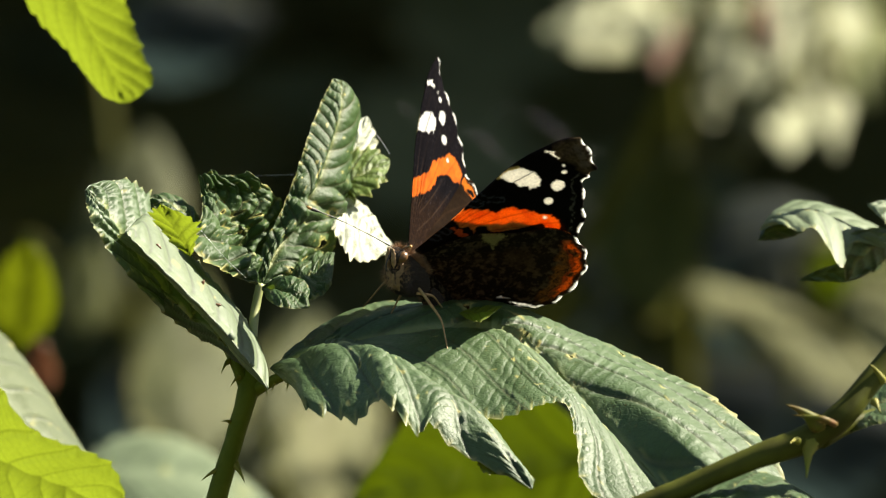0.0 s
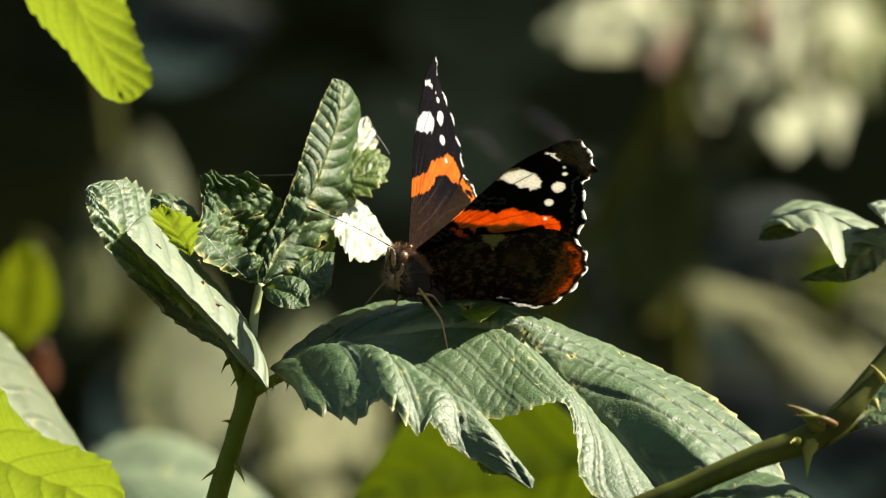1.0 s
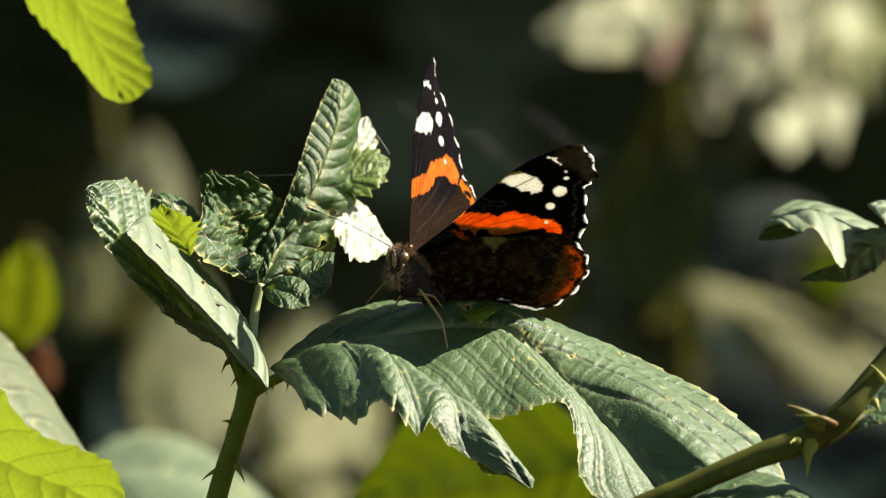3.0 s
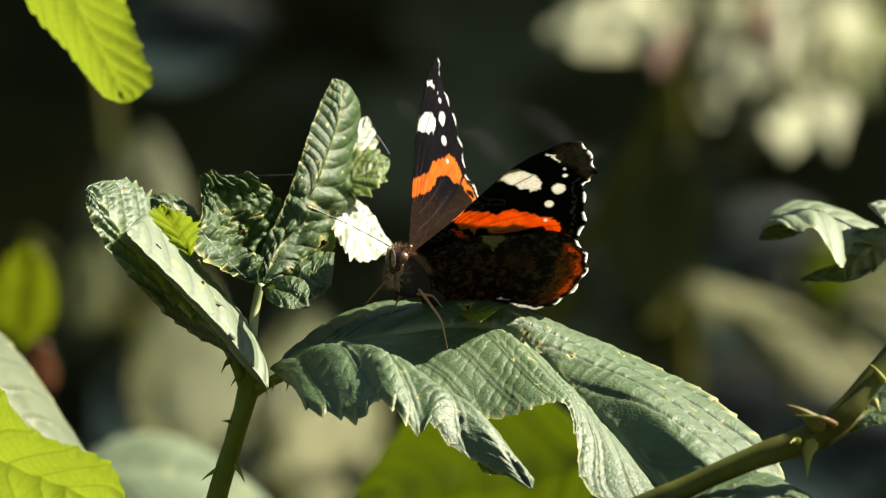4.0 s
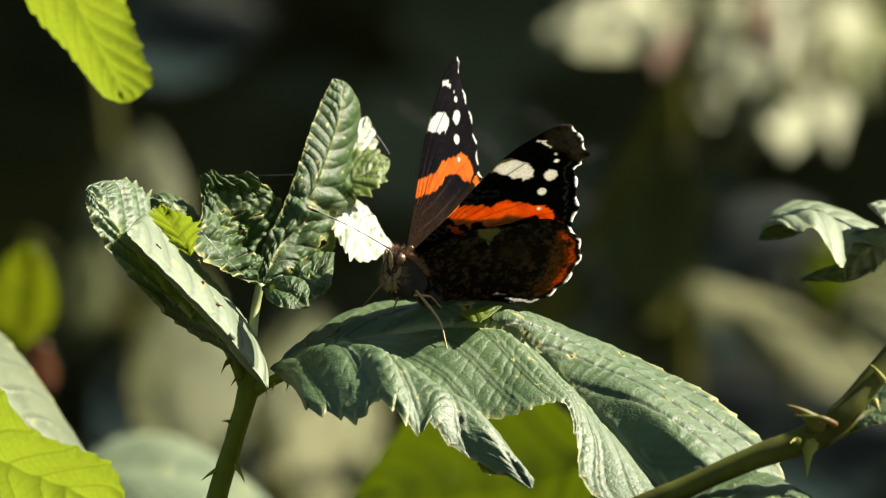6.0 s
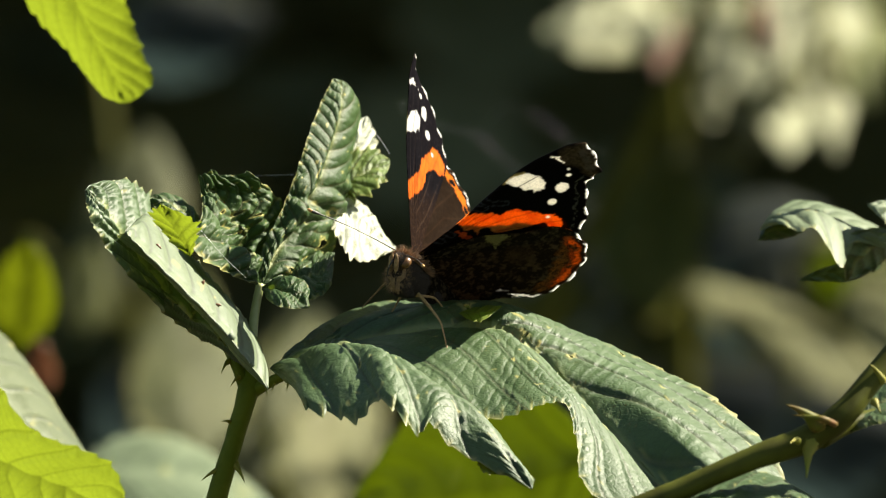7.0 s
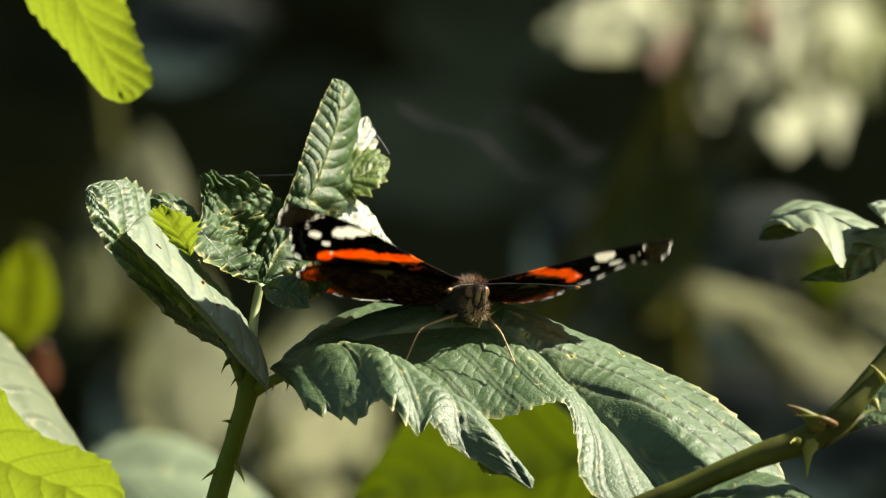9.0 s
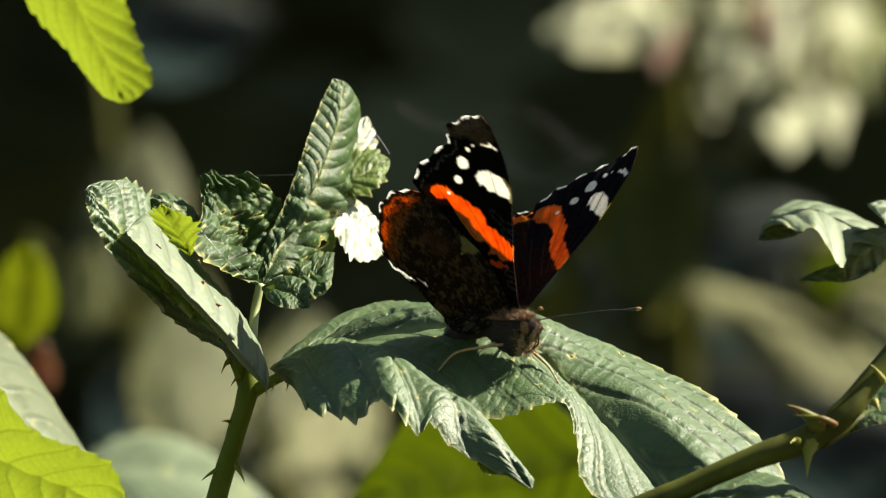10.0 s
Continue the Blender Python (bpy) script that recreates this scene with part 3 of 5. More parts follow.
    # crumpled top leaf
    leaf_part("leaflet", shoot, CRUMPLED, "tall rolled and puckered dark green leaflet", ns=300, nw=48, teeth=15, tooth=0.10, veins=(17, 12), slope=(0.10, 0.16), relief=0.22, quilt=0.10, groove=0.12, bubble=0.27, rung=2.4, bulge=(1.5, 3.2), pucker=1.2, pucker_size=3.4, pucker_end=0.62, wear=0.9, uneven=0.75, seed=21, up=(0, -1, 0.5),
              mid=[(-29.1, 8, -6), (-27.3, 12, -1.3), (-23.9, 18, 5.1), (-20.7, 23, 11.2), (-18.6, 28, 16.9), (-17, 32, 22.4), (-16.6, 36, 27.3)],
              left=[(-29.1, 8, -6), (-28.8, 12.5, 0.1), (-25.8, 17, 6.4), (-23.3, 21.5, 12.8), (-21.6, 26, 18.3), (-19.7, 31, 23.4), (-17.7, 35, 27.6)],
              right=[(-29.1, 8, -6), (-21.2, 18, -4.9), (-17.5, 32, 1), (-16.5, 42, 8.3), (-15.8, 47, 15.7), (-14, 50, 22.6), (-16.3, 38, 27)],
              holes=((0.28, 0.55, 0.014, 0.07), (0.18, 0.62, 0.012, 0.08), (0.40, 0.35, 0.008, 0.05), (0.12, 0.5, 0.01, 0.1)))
    leaf_part("leaflet", shoot, CRUMPLED, "crumpled dark green side leaflet", ns=200, nw=44, teeth=10, tooth=0.12, veins=8, quilt=0.5, groove=0.3, bubble=0.4, rung=2.6, bulge=(1.2, 1.2), pucker=1.6, pucker_size=4.2, wear=0.9, uneven=0.9, relief=0.7, seed=23, up=(0, -1, 0.5),
              mid=[(-29.3, 8, -6), (-32, 11, -0.8), (-34, 13, 4.2), (-36.1, 13, 8.2), (-38.9, 11, 10.5)],
              left=[(-29.3, 8, -6), (-34.5, -6, -3.5), (-39.6, -8, 0.3), (-38.4, 4, 5.9), (-38.9, 11, 10.5)],
              right=[(-29.3, 8, -6), (-27.2, 18, 0.1), (-25.8, 22, 6.4), (-30.3, 17, 11.1), (-38.3, 12, 11.7)],
              holes=((0.55, 0.1, 0.012, 0.06), (0.48, 0.35, 0.01, 0.06), (0.62, -0.2, 0.01, 0.06), (0.4, -0.1, 0.008, 0.05)))
    leaf_part("leaflet", shoot, CRUMPLED, "small rounded lower lobe", ns=100, nw=16, teeth=7, tooth=0.06, veins=5, quilt=0.35, bulge=(0.8, 0.8), pucker=0.3, seed=25, up=(0, -1, 0.6),
              mid=[(-28.8, 3, -6.4), (-25.9, -12, -6.9), (-23.4, -16, -8), (-21.5, -18, -9.4)], left=[(-28.8, 3, -6.4), (-27.3, -17, -8.4), (-24.4, -20, -9.4), (-21.5, -18, -9.4)],
              right=[(-28.8, 3, -6.4), (-25.5, -9, -4.4), (-21.5, -12, -5.7), (-21.5, -18, -9.4)])
    leaf_part("leaflet", shoot, CRUMPLED, "curled lower edge of the crumpled leaf", ns=100, nw=14, teeth=8, tooth=0.12, veins=6, quilt=0.5, bubble=0.7, rung=2.4, bulge=(0.8, 0.8), pucker=0.4, seed=27, up=(0, -1, 0.6),
              mid=[(-28.4, 12, -6.1), (-23.9, 10, -5.3), (-20.2, 10, -4.4), (-17.4, 16, -0.8)], left=[(-28.4, 12, -6.1), (-22.9, 4, -8), (-18.4, 4, -6.7), (-17.4, 16, -0.8)],
              right=[(-28.4, 12, -6.1), (-23.9, 16, -2.6), (-19.9, 18, -0.8), (-17.4, 16, -0.8)])
    leaf_part("leaflet", shoot, PALE, "pale sunlit leaf underside", ns=120, nw=18, teeth=12, tooth=0.28, veins=5, quilt=0.4, groove=0.15, pucker=0.4, bulge=(0.6, 0.6), seed=31,
              mid=[(-19.1, 34, 8.8), (-14.9, 32, 5.1), (-11.3, 31, 2.4), (-7.5, 30, -0.1)], left=[(-19.1, 34, 8.8), (-16.9, 22, 1.9), (-13.1, 18, -1.9), (-7.5, 30, -0.1)],
              right=[(-19.1, 34, 8.8), (-15, 40, 8.3), (-11.8, 38, 5.1), (-7.5, 30, -0.1)])
    leaf_part("leaflet", shoot, FRESH, "fresh green toothed leaf margin", ns=110, nw=14, teeth=6, tooth=0.9, veins=4, quilt=0.5, groove=0.3, bulge=(0.5, 0.5), seed=33, wear=0.8,
              mid=[(-17.7, 36, 8.3), (-15, 38, 10.7), (-11.7, 40, 12.6), (-8.6, 43, 14.0)], left=[(-17.7, 36, 8.3), (-14, 33, 8.6), (-10.2, 35, 10.6), (-8.6, 43, 14.0)],
              right=[(-17.7, 36, 8.3), (-15.6, 45, 14.4), (-11.6, 47, 16.0), (-8.6, 43, 14.0)])
    leaf_part("leaflet", shoot, PALE, "pale toothed leaf flap", ns=80, nw=10, teeth=7, tooth=0.5, veins=5, quilt=0.5, groove=0.3, bulge=(0.5, 0.5), seed=35,
              mid=[(-17.5, 36, 8.3), (-15.6, 44, 12.9), (-13.8, 50, 17.1), (-12.3, 57, 21.5)], left=[(-17.5, 36, 8.3), (-16.9, 46, 13.8), (-15.8, 53, 18.5), (-12.3, 57, 21.5)],
              right=[(-17.5, 36, 8.3), (-13.2, 46, 11.1), (-11.2, 56, 17.1), (-12.3, 57, 21.5)])
    return shoot


bramble_shoot()


def aphid(p, size, turn):
    """A tiny oval insect on the leaf."""
    v, f = tube([(-0.5, 0, 0), (-0.2, 0, 0.03), (0.2, 0, 0.03), (0.5, 0, 0)], [0.05, 0.24, 0.2, 0.04], steps=10, sides=8, scale=lambda a: np.asarray(a) * size / 1000)
    ob = tagged(new("aphid", mesh_of("aphid", v, f, APHID)), "tiny reddish-brown aphid on a pale leaf", "insect", "aphids on the curled leaf")
    ob.matrix_basis = Matrix.Translation(at(p)) @ pose(0, 0, 0, 0, turn, 0)


for p, size, turn in (((-45, -18.8, 0.4), 1.2, 40), ((-38.1, -13.5, -5.5), 1.4, -60), ((-35.6, -17, -8.9), 1.2, 0), ((-50.3, -14.2, 0), 1.4, -70), ((-54.4, -18.2, 7.2), 1.1, 20)):
    aphid(p, size, turn)


def silk(points, radius, label):
    v, f = tube(points, [radius] * len(points), steps=10 * len(points), sides=5)
    tagged(new("spider_thread", mesh_of("spider_thread", v, f, SILK)), label, "spider silk", "spider threads")


silk([(-35, 32, 11.6), (-30.4, 32, 11.8), (-24.1, 33, 12)], 0.035, "fine pale spider thread between two leaf lobes")
silk([(-11.8, 40, 19.8), (-10.2, 39, 17.8), (-8.6, 36, 15.4)], 0.035, "fine pale spider thread on a leaf margin")
silk([(-38.8, -14, 3.5), (-35.1, -14, -0.8), (-31.2, -10, -4.6)], 0.035, "fine pale spider thread across the crumpled leaf")
silk([(-9.0, 480, 28.0), (-2.6, 480, 23.5), (7.1, 480, 21.6), (9.2, 480, 19.2), (17.8, 480, 13.2), (24.8, 480, 16.7), (24.7, 570, 12.9), (24.6, 660, 9.1), (24.5, 800, 3.1), (24.2, 950, -3.3), (24.0, 1100, -9.7), (23.8, 1250, -16.1)], 0.020, "stray cobweb strand, out of focus")
silk([(7.1, 480, 21.6), (11.3, 480, 26.9), (18.9, 480, 24.6), (24.5, 480, 19.2), (24.8, 480, 16.7)], 0.020, "stray cobweb strand, out of focus")


# ---- the cane in front ----
def front_cane():
    cane = thing("bramble_cane", (0.02, -0.06, 0.0), "thorny green bramble cane arching over the leaf tip", "bramble")
    stem_part("stem", cane, CANE, [(-40, -70, -702), (-30, -75, -400), (-12, -75, -160), (3.1, -75, -66.3), (15.4, -74, -49.7), (25.9, -72, -41.9), (36.4, -70, -37.4), (47.8, -68, -32.5), (56.6, -66, -29.3), (61, -66, -26.6), (65.4, -64, -21.8), (71.7, -60, -14), (82.4, -56, 0.1)],
              [3.5, 3.0, 2.4, 2.0, 1.7, 1.6, 1.7, 1.8, 2.3, 2.2, 1.9, 1.8, 1.6], "olive green cane with swollen node", steps=90, wobble=0.06)
    stem_part("side_shoot", cane, CANE, [(58.4, -66, -29.3), (62.8, -62, -27.3), (68.2, -58, -25.8), (77.3, -50, -24.2)], [1.8, 1.5, 1.2, 1.1])
    stem_part("bud", cane, RED_THORN, [(60.8, -68, -27.2), (58.7, -70, -26.3), (56.7, -70, -26), (54.2, -70, -25.7)], [0.55, 0.5, 0.32, 0.06], "reddish side bud")
    for root, tip, width, mat in (((58.1, -68, -27.2), (53.1, -70, -24.1), 1.9, RED_THORN), ((56.8, -67, -30.1), (56.3, -70, -35.4), 2.0, THORN), ((66.9, -66, -23.7), (67.8, -68, -25.5), 0.9, THORN), ((68.1, -64, -20.3), (66.1, -66, -17.8), 1.0, THORN), ((54.9, -70, -29.7), (53.6, -74, -30.1), 0.8, THORN)):
        thorn(cane, root, tip, width, mat)
    leaf_part("leaflet", cane, MATURE, "dark leaf below the cane", ns=90, nw=12, teeth=9, tooth=0.12, veins=6, quilt=0.5, bulge=(0.8, 0.8), seed=41,
              mid=[(34.5, -80, -42.6), (43.3, -76, -40.1), (52.1, -74, -39.2), (59.9, -74, -40.1)], left=[(34.5, -80, -42.6), (42.9, -95, -44.1), (51.6, -95, -44.1), (59.9, -74, -40.1)],
              right=[(34.5, -80, -42.6), (41.9, -56, -36), (50.7, -54, -35.1), (59.9, -74, -40.1)])
    leaf_part("leaflet", cane, MATURE, "drooping leaf beside the cane", ns=80, nw=10, teeth=9, tooth=0.12, veins=6, quilt=0.5, bulge=(0.8, 0.8), seed=43,
              mid=[(61.1, -60, -29.3), (65.6, -58, -26.3), (71.8, -55, -22.8), (79, -50, -22)], left=[(61.1, -60, -29.3), (66.2, -66, -27.5), (72.4, -66, -25.8), (79, -50, -22)],
              right=[(61.1, -60, -29.3), (64.9, -50, -23.7), (72.1, -45, -18.5), (79, -50, -22)])


front_cane()


# ---- canes at the sides ----
def side_canes():
    cane = thing("bramble_cane", (-0.14, 0.0, 0.0), "bramble cane with yellow-green young leaves", "bramble")
    stem_part("stem", cane, STEM, [(-120, 0, -702), (-110, 0, -300), (-98, 5, -40), (-96, 0, 60), (-80, -8, 95)], [3.2, 2.5, 1.8, 1.5, 1.0], steps=40)
    stem_part("petiole", cane, PETIOLE, [(-96, 0, 60), (-85, -15, 75), (-75, -70, 76), (-62.2, -130, 50.4)], [0.9, 0.8, 0.7, 0.6])
    stem_part("petiole", cane, PETIOLE, [(-98, 4, -30), (-96, -20, -34), (-94, -40, -36), (-85.6, -60, -31.5)], [0.9, 0.8, 0.7, 0.6])
    stem_part("petiole", cane, PETIOLE, [(-98, 5, -30), (-94, 60, -18), (-91.3, 115, -11.2)], [0.9, 0.8, 0.7])
    leaf_part("leaflet", cane, YOUNG, "bright yellow-green backlit young leaflet", ns=120, nw=16, teeth=16, tooth=0.12, veins=8, quilt=0.5, bulge=(0.8, 0.8), seed=51, up=(0, -1, 0),
              mid=[(-62.2, -130, 50.4), (-58.4, -130, 42.7), (-55.0, -128, 35.9), (-52.0, -126, 30.0), (-49.5, -124, 25.3), (-47.6, -120, 22.2)],
              left=[(-62.2, -130, 50.4), (-65.3, -124, 42.9), (-61.3, -120, 35.0), (-57.1, -118, 30.4), (-53.5, -118, 25.6), (-50.9, -118, 22.9), (-47.6, -120, 22.2)],
              right=[(-62.2, -130, 50.4), (-53.1, -136, 44.3), (-48.7, -134, 38.4), (-46.8, -130, 33.8), (-45.3, -128, 29.1), (-44.1, -124, 25.2), (-47.6, -120, 22.2)])
    leaf_part("leaflet", cane, YOUNG, "bright yellow-green leaflet lit from behind", ns=130, nw=18, teeth=17, tooth=0.15, veins=8, quilt=0.5, groove=0.3, bulge=(0.8, 0.8), seed=53, up=(0, -1, 0),
              mid=[(-85.6, -60, -31.5), (-74, -66, -31.5), (-63.3, -72, -34.9), (-55.4, -72, -38.4), (-48, -70, -43.7)],
              left=[(-85.6, -60, -31.5), (-73.7, -76, -17.4), (-63.5, -80, -27.8), (-51.5, -82, -33.2), (-48, -70, -43.7)],
              right=[(-85.6, -60, -31.5), (-77.8, -56, -45.7), (-66.3, -58, -50), (-56.6, -60, -50), (-48, -70, -43.7)])
    leaf_part("leaflet", cane, DULL, "pale sunlit leaflet behind the young one", ns=100, nw=14, teeth=11, tooth=0.05, veins=7, quilt=0.4, bulge=(1.0, 1.0), seed=55,
              mid=[(-91.3, 115, -11.2), (-81.6, 105, -16.8), (-70.8, 90, -26), (-62.1, 75, -34.2), (-50.8, 65, -45.2)],
              left=[(-91.3, 115, -11.2), (-82.8, 55, -25.7), (-74.1, 40, -34.7), (-63.9, 35, -41.9), (-50.8, 65, -45.2)],
              right=[(-91.3, 115, -11.2), (-79.0, 145, -11.3), (-70.1, 135, -18.9), (-60.2, 115, -32.9), (-50.8, 65, -45.2)])
    low = thing("bramble_cane", (-0.09, 0.46, 0.0), "low bramble cane with broad sunlit leaves", "bramble")
    stem_part("stem", low, STEM, [(-90, 460, -702), (-84, 470, -300), (-78, 475, -76), (-71.0, 470, -44)], [2.6, 2.2, 1.6, 1.0], steps=30)
    leaf_part("leaflet", low, FLAP, "broad sunlit leaflet out of focus", ns=80, nw=12, teeth=12, tooth=0.06, veins=7, quilt=0.8, bulge=(1.5, 1.5), seed=57,
              mid=[(-71.0, 470, -43.7), (-59.0, 460, -42.0), (-46.1, 450, -43.4), (-27.9, 430, -51.6)], left=[(-71.0, 470, -43.7), (-58.3, 420, -51.4), (-44.4, 410, -53.4), (-27.9, 430, -51.6)],
              right=[(-71.0, 470, -43.7), (-62.2, 510, -36.2), (-48.0, 500, -37.1), (-27.9, 430, -51.6)])
    right = thing("bramble_cane", (0.10, 0.05, 0.0), "bramble cane with a curled grey-green leaf", "bramble")
    stem_part("stem", right, STEM, [(90, 70, -702), (90, 65, -300), (86, 60, -60), (82, 60, 20), (85, 60, 80)], [3.0, 2.4, 1.8, 1.4, 1.0], steps=40)
    stem_part("petiole", right, PETIOLE, [(82, 60, 12), (80, 62, 6), (74.3, 60, 0.1)], [0.8, 0.7, 0.6])
    leaf_part("leaflet", right, FLAP, "grey-green folded leaflet, slightly blurred", ns=160, nw=20, teeth=9, tooth=0.06, veins=6, quilt=0.4, relief=0.3, ladder=(0.2, 0.2), bulge=(0.6, 1.2), seed=61,
              mid=[(51.7, 60, 3.0), (55.1, 58, 5.8), (59.5, 57, 6.0), (64.5, 57, 4.7), (68.7, 58, 3.0), (74.3, 60, 0.1)],
              left=[(51.7, 60, 3.0), (54.4, 70, 6.0), (58.5, 76, 7.8), (63.5, 78, 7.1), (69.2, 76, 4.7), (74.6, 70, 1.5)],
              right=[(51.7, 60, 3.0), (54.6, 46, 4.0), (57.7, 40, 2.8), (60.0, 40, 3.4), (62.5, 38, -0.1), (64.6, 38, -3.0), (66.2, 46, 1.0), (74.2, 56, -0.5)])
    leaf_part("leaflet", right, THICK, "shaded blue-green fold of the leaflet", ns=70, nw=10, teeth=5, tooth=0.08, veins=4, quilt=0.4, bulge=(0.6, 0.6), seed=62, up=(-0.6, -1, 0),
              mid=[(74.3, 60, 2.4), (69.9, 52, 0.1), (67.2, 52, -2.5), (65.9, 56, -5.2)],
              left=[(74.3, 62, 3.8), (66.8, 50, 2.7), (65.3, 48, -1.0), (65.9, 56, -5.2)],
              right=[(74.6, 70, -0.4), (72.2, 66, -1.9), (69.3, 62, -4.0), (65.9, 56, -5.2)])
    leaf_part("leaflet", right, MATURE, "dark green pointed lobe", ns=60, nw=8, teeth=5, tooth=0.1, veins=4, quilt=0.3, bulge=(0.3, 0.3), seed=64, up=(0, -1, -0.3),
              mid=[(57.8, 58, -5.2), (61.8, 60, -4.3), (66.0, 62, -3.6), (71.7, 66, -1.9)],
              left=[(57.8, 58, -5.2), (61.9, 62, -3.3), (66.1, 66, -2.0), (71.8, 70, -1.0)],
              right=[(57.8, 58, -5.2), (62.2, 58, -5.3), (66.7, 58, -5.2), (71.6, 62, -2.9)])
    leaf_part("leaflet", right, MATURE, "dark green underside of the leaf tip", ns=60, nw=8, teeth=5, tooth=0.1, veins=4, quilt=0.3, bulge=(0.3, 0.3), seed=66, up=(0, -1, -0.3),
              mid=[(51.3, 62, 1.4), (53.6, 64, 3.0), (56.9, 64, 3.4), (59.3, 60, 3.1)],
              left=[(51.3, 62, 1.4), (53.0, 66, 4.2), (56.9, 66, 4.5), (59.3, 60, 3.1)],
              right=[(51.3, 62, 1.4), (53.6, 64, 1.5), (56.9, 64, 2.0), (59.3, 60, 3.1)])
    leaf_part("leaflet", right, FLAP, "leaf tip above the folded leaflet", ns=60, nw=8, teeth=7, tooth=0.16, veins=5, quilt=0.4, bulge=(0.8, 0.6), seed=63,
              mid=[(80.4, 50, 1.9), (74.9, 50, 5.6), (71.7, 50, 6.5), (68.9, 50, 7.1)], left=[(80.4, 50, 1.9), (75.5, 40, 1.9), (71.9, 42, 4.2), (68.9, 50, 7.1)],
              right=[(80.4, 50, 1.9), (77.1, 62, 7.9), (73.4, 60, 8.2), (68.9, 50, 7.1)])


side_canes()


# ---- sunlit growth between the butterfly and the hedge ----
def far_leaf(parent, material, centre, angle, length, width, normal, seed, label):
    """A leaflet round its centre, seen from the front at that length, width and angle, its face turned along normal."""
    c, n = np.array(centre, float), np.array(normal, float)
    k = 0.09 * (2500 + c[1]) / 2500
    ca, sa = math.cos(radians(angle)), math.sin(radians(angle))
    a = np.array([ca, -(n[0] * ca + n[2] * sa) / n[1], sa]) * length * k
    b = np.array([-sa, (n[0] * sa - n[2] * ca) / n[1], ca]) * width * k
    mid = [c - a * 0.5, c - a * 0.15 + n * width * k * 0.1, c + a * 0.2 + n * width * k * 0.1, c + a * 0.5]
    left = [c - a * 0.5, c - a * 0.2 - b * 0.5, c + a * 0.2 - b * 0.42, c + a * 0.5]
    right = [c - a * 0.5, c - a * 0.2 + b * 0.5, c + a * 0.2 + b * 0.42, c + a * 0.5]
    leaf_part("leaflet", parent, material, label, mid=mid, left=left, right=right, ns=60, nw=8, teeth=11, tooth=0.12, veins=7, quilt=1.5, bulge=(1.5, 1.5), seed=seed)
    return c - a * 0.5


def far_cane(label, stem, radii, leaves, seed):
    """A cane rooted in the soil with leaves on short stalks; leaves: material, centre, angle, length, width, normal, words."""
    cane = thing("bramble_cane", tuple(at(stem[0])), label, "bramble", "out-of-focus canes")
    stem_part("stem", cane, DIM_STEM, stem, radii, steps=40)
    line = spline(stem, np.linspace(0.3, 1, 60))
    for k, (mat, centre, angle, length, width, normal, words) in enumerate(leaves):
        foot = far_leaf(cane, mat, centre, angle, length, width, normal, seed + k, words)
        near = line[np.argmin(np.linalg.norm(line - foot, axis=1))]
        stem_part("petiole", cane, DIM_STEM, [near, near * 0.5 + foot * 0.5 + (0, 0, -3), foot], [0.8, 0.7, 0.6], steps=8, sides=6)


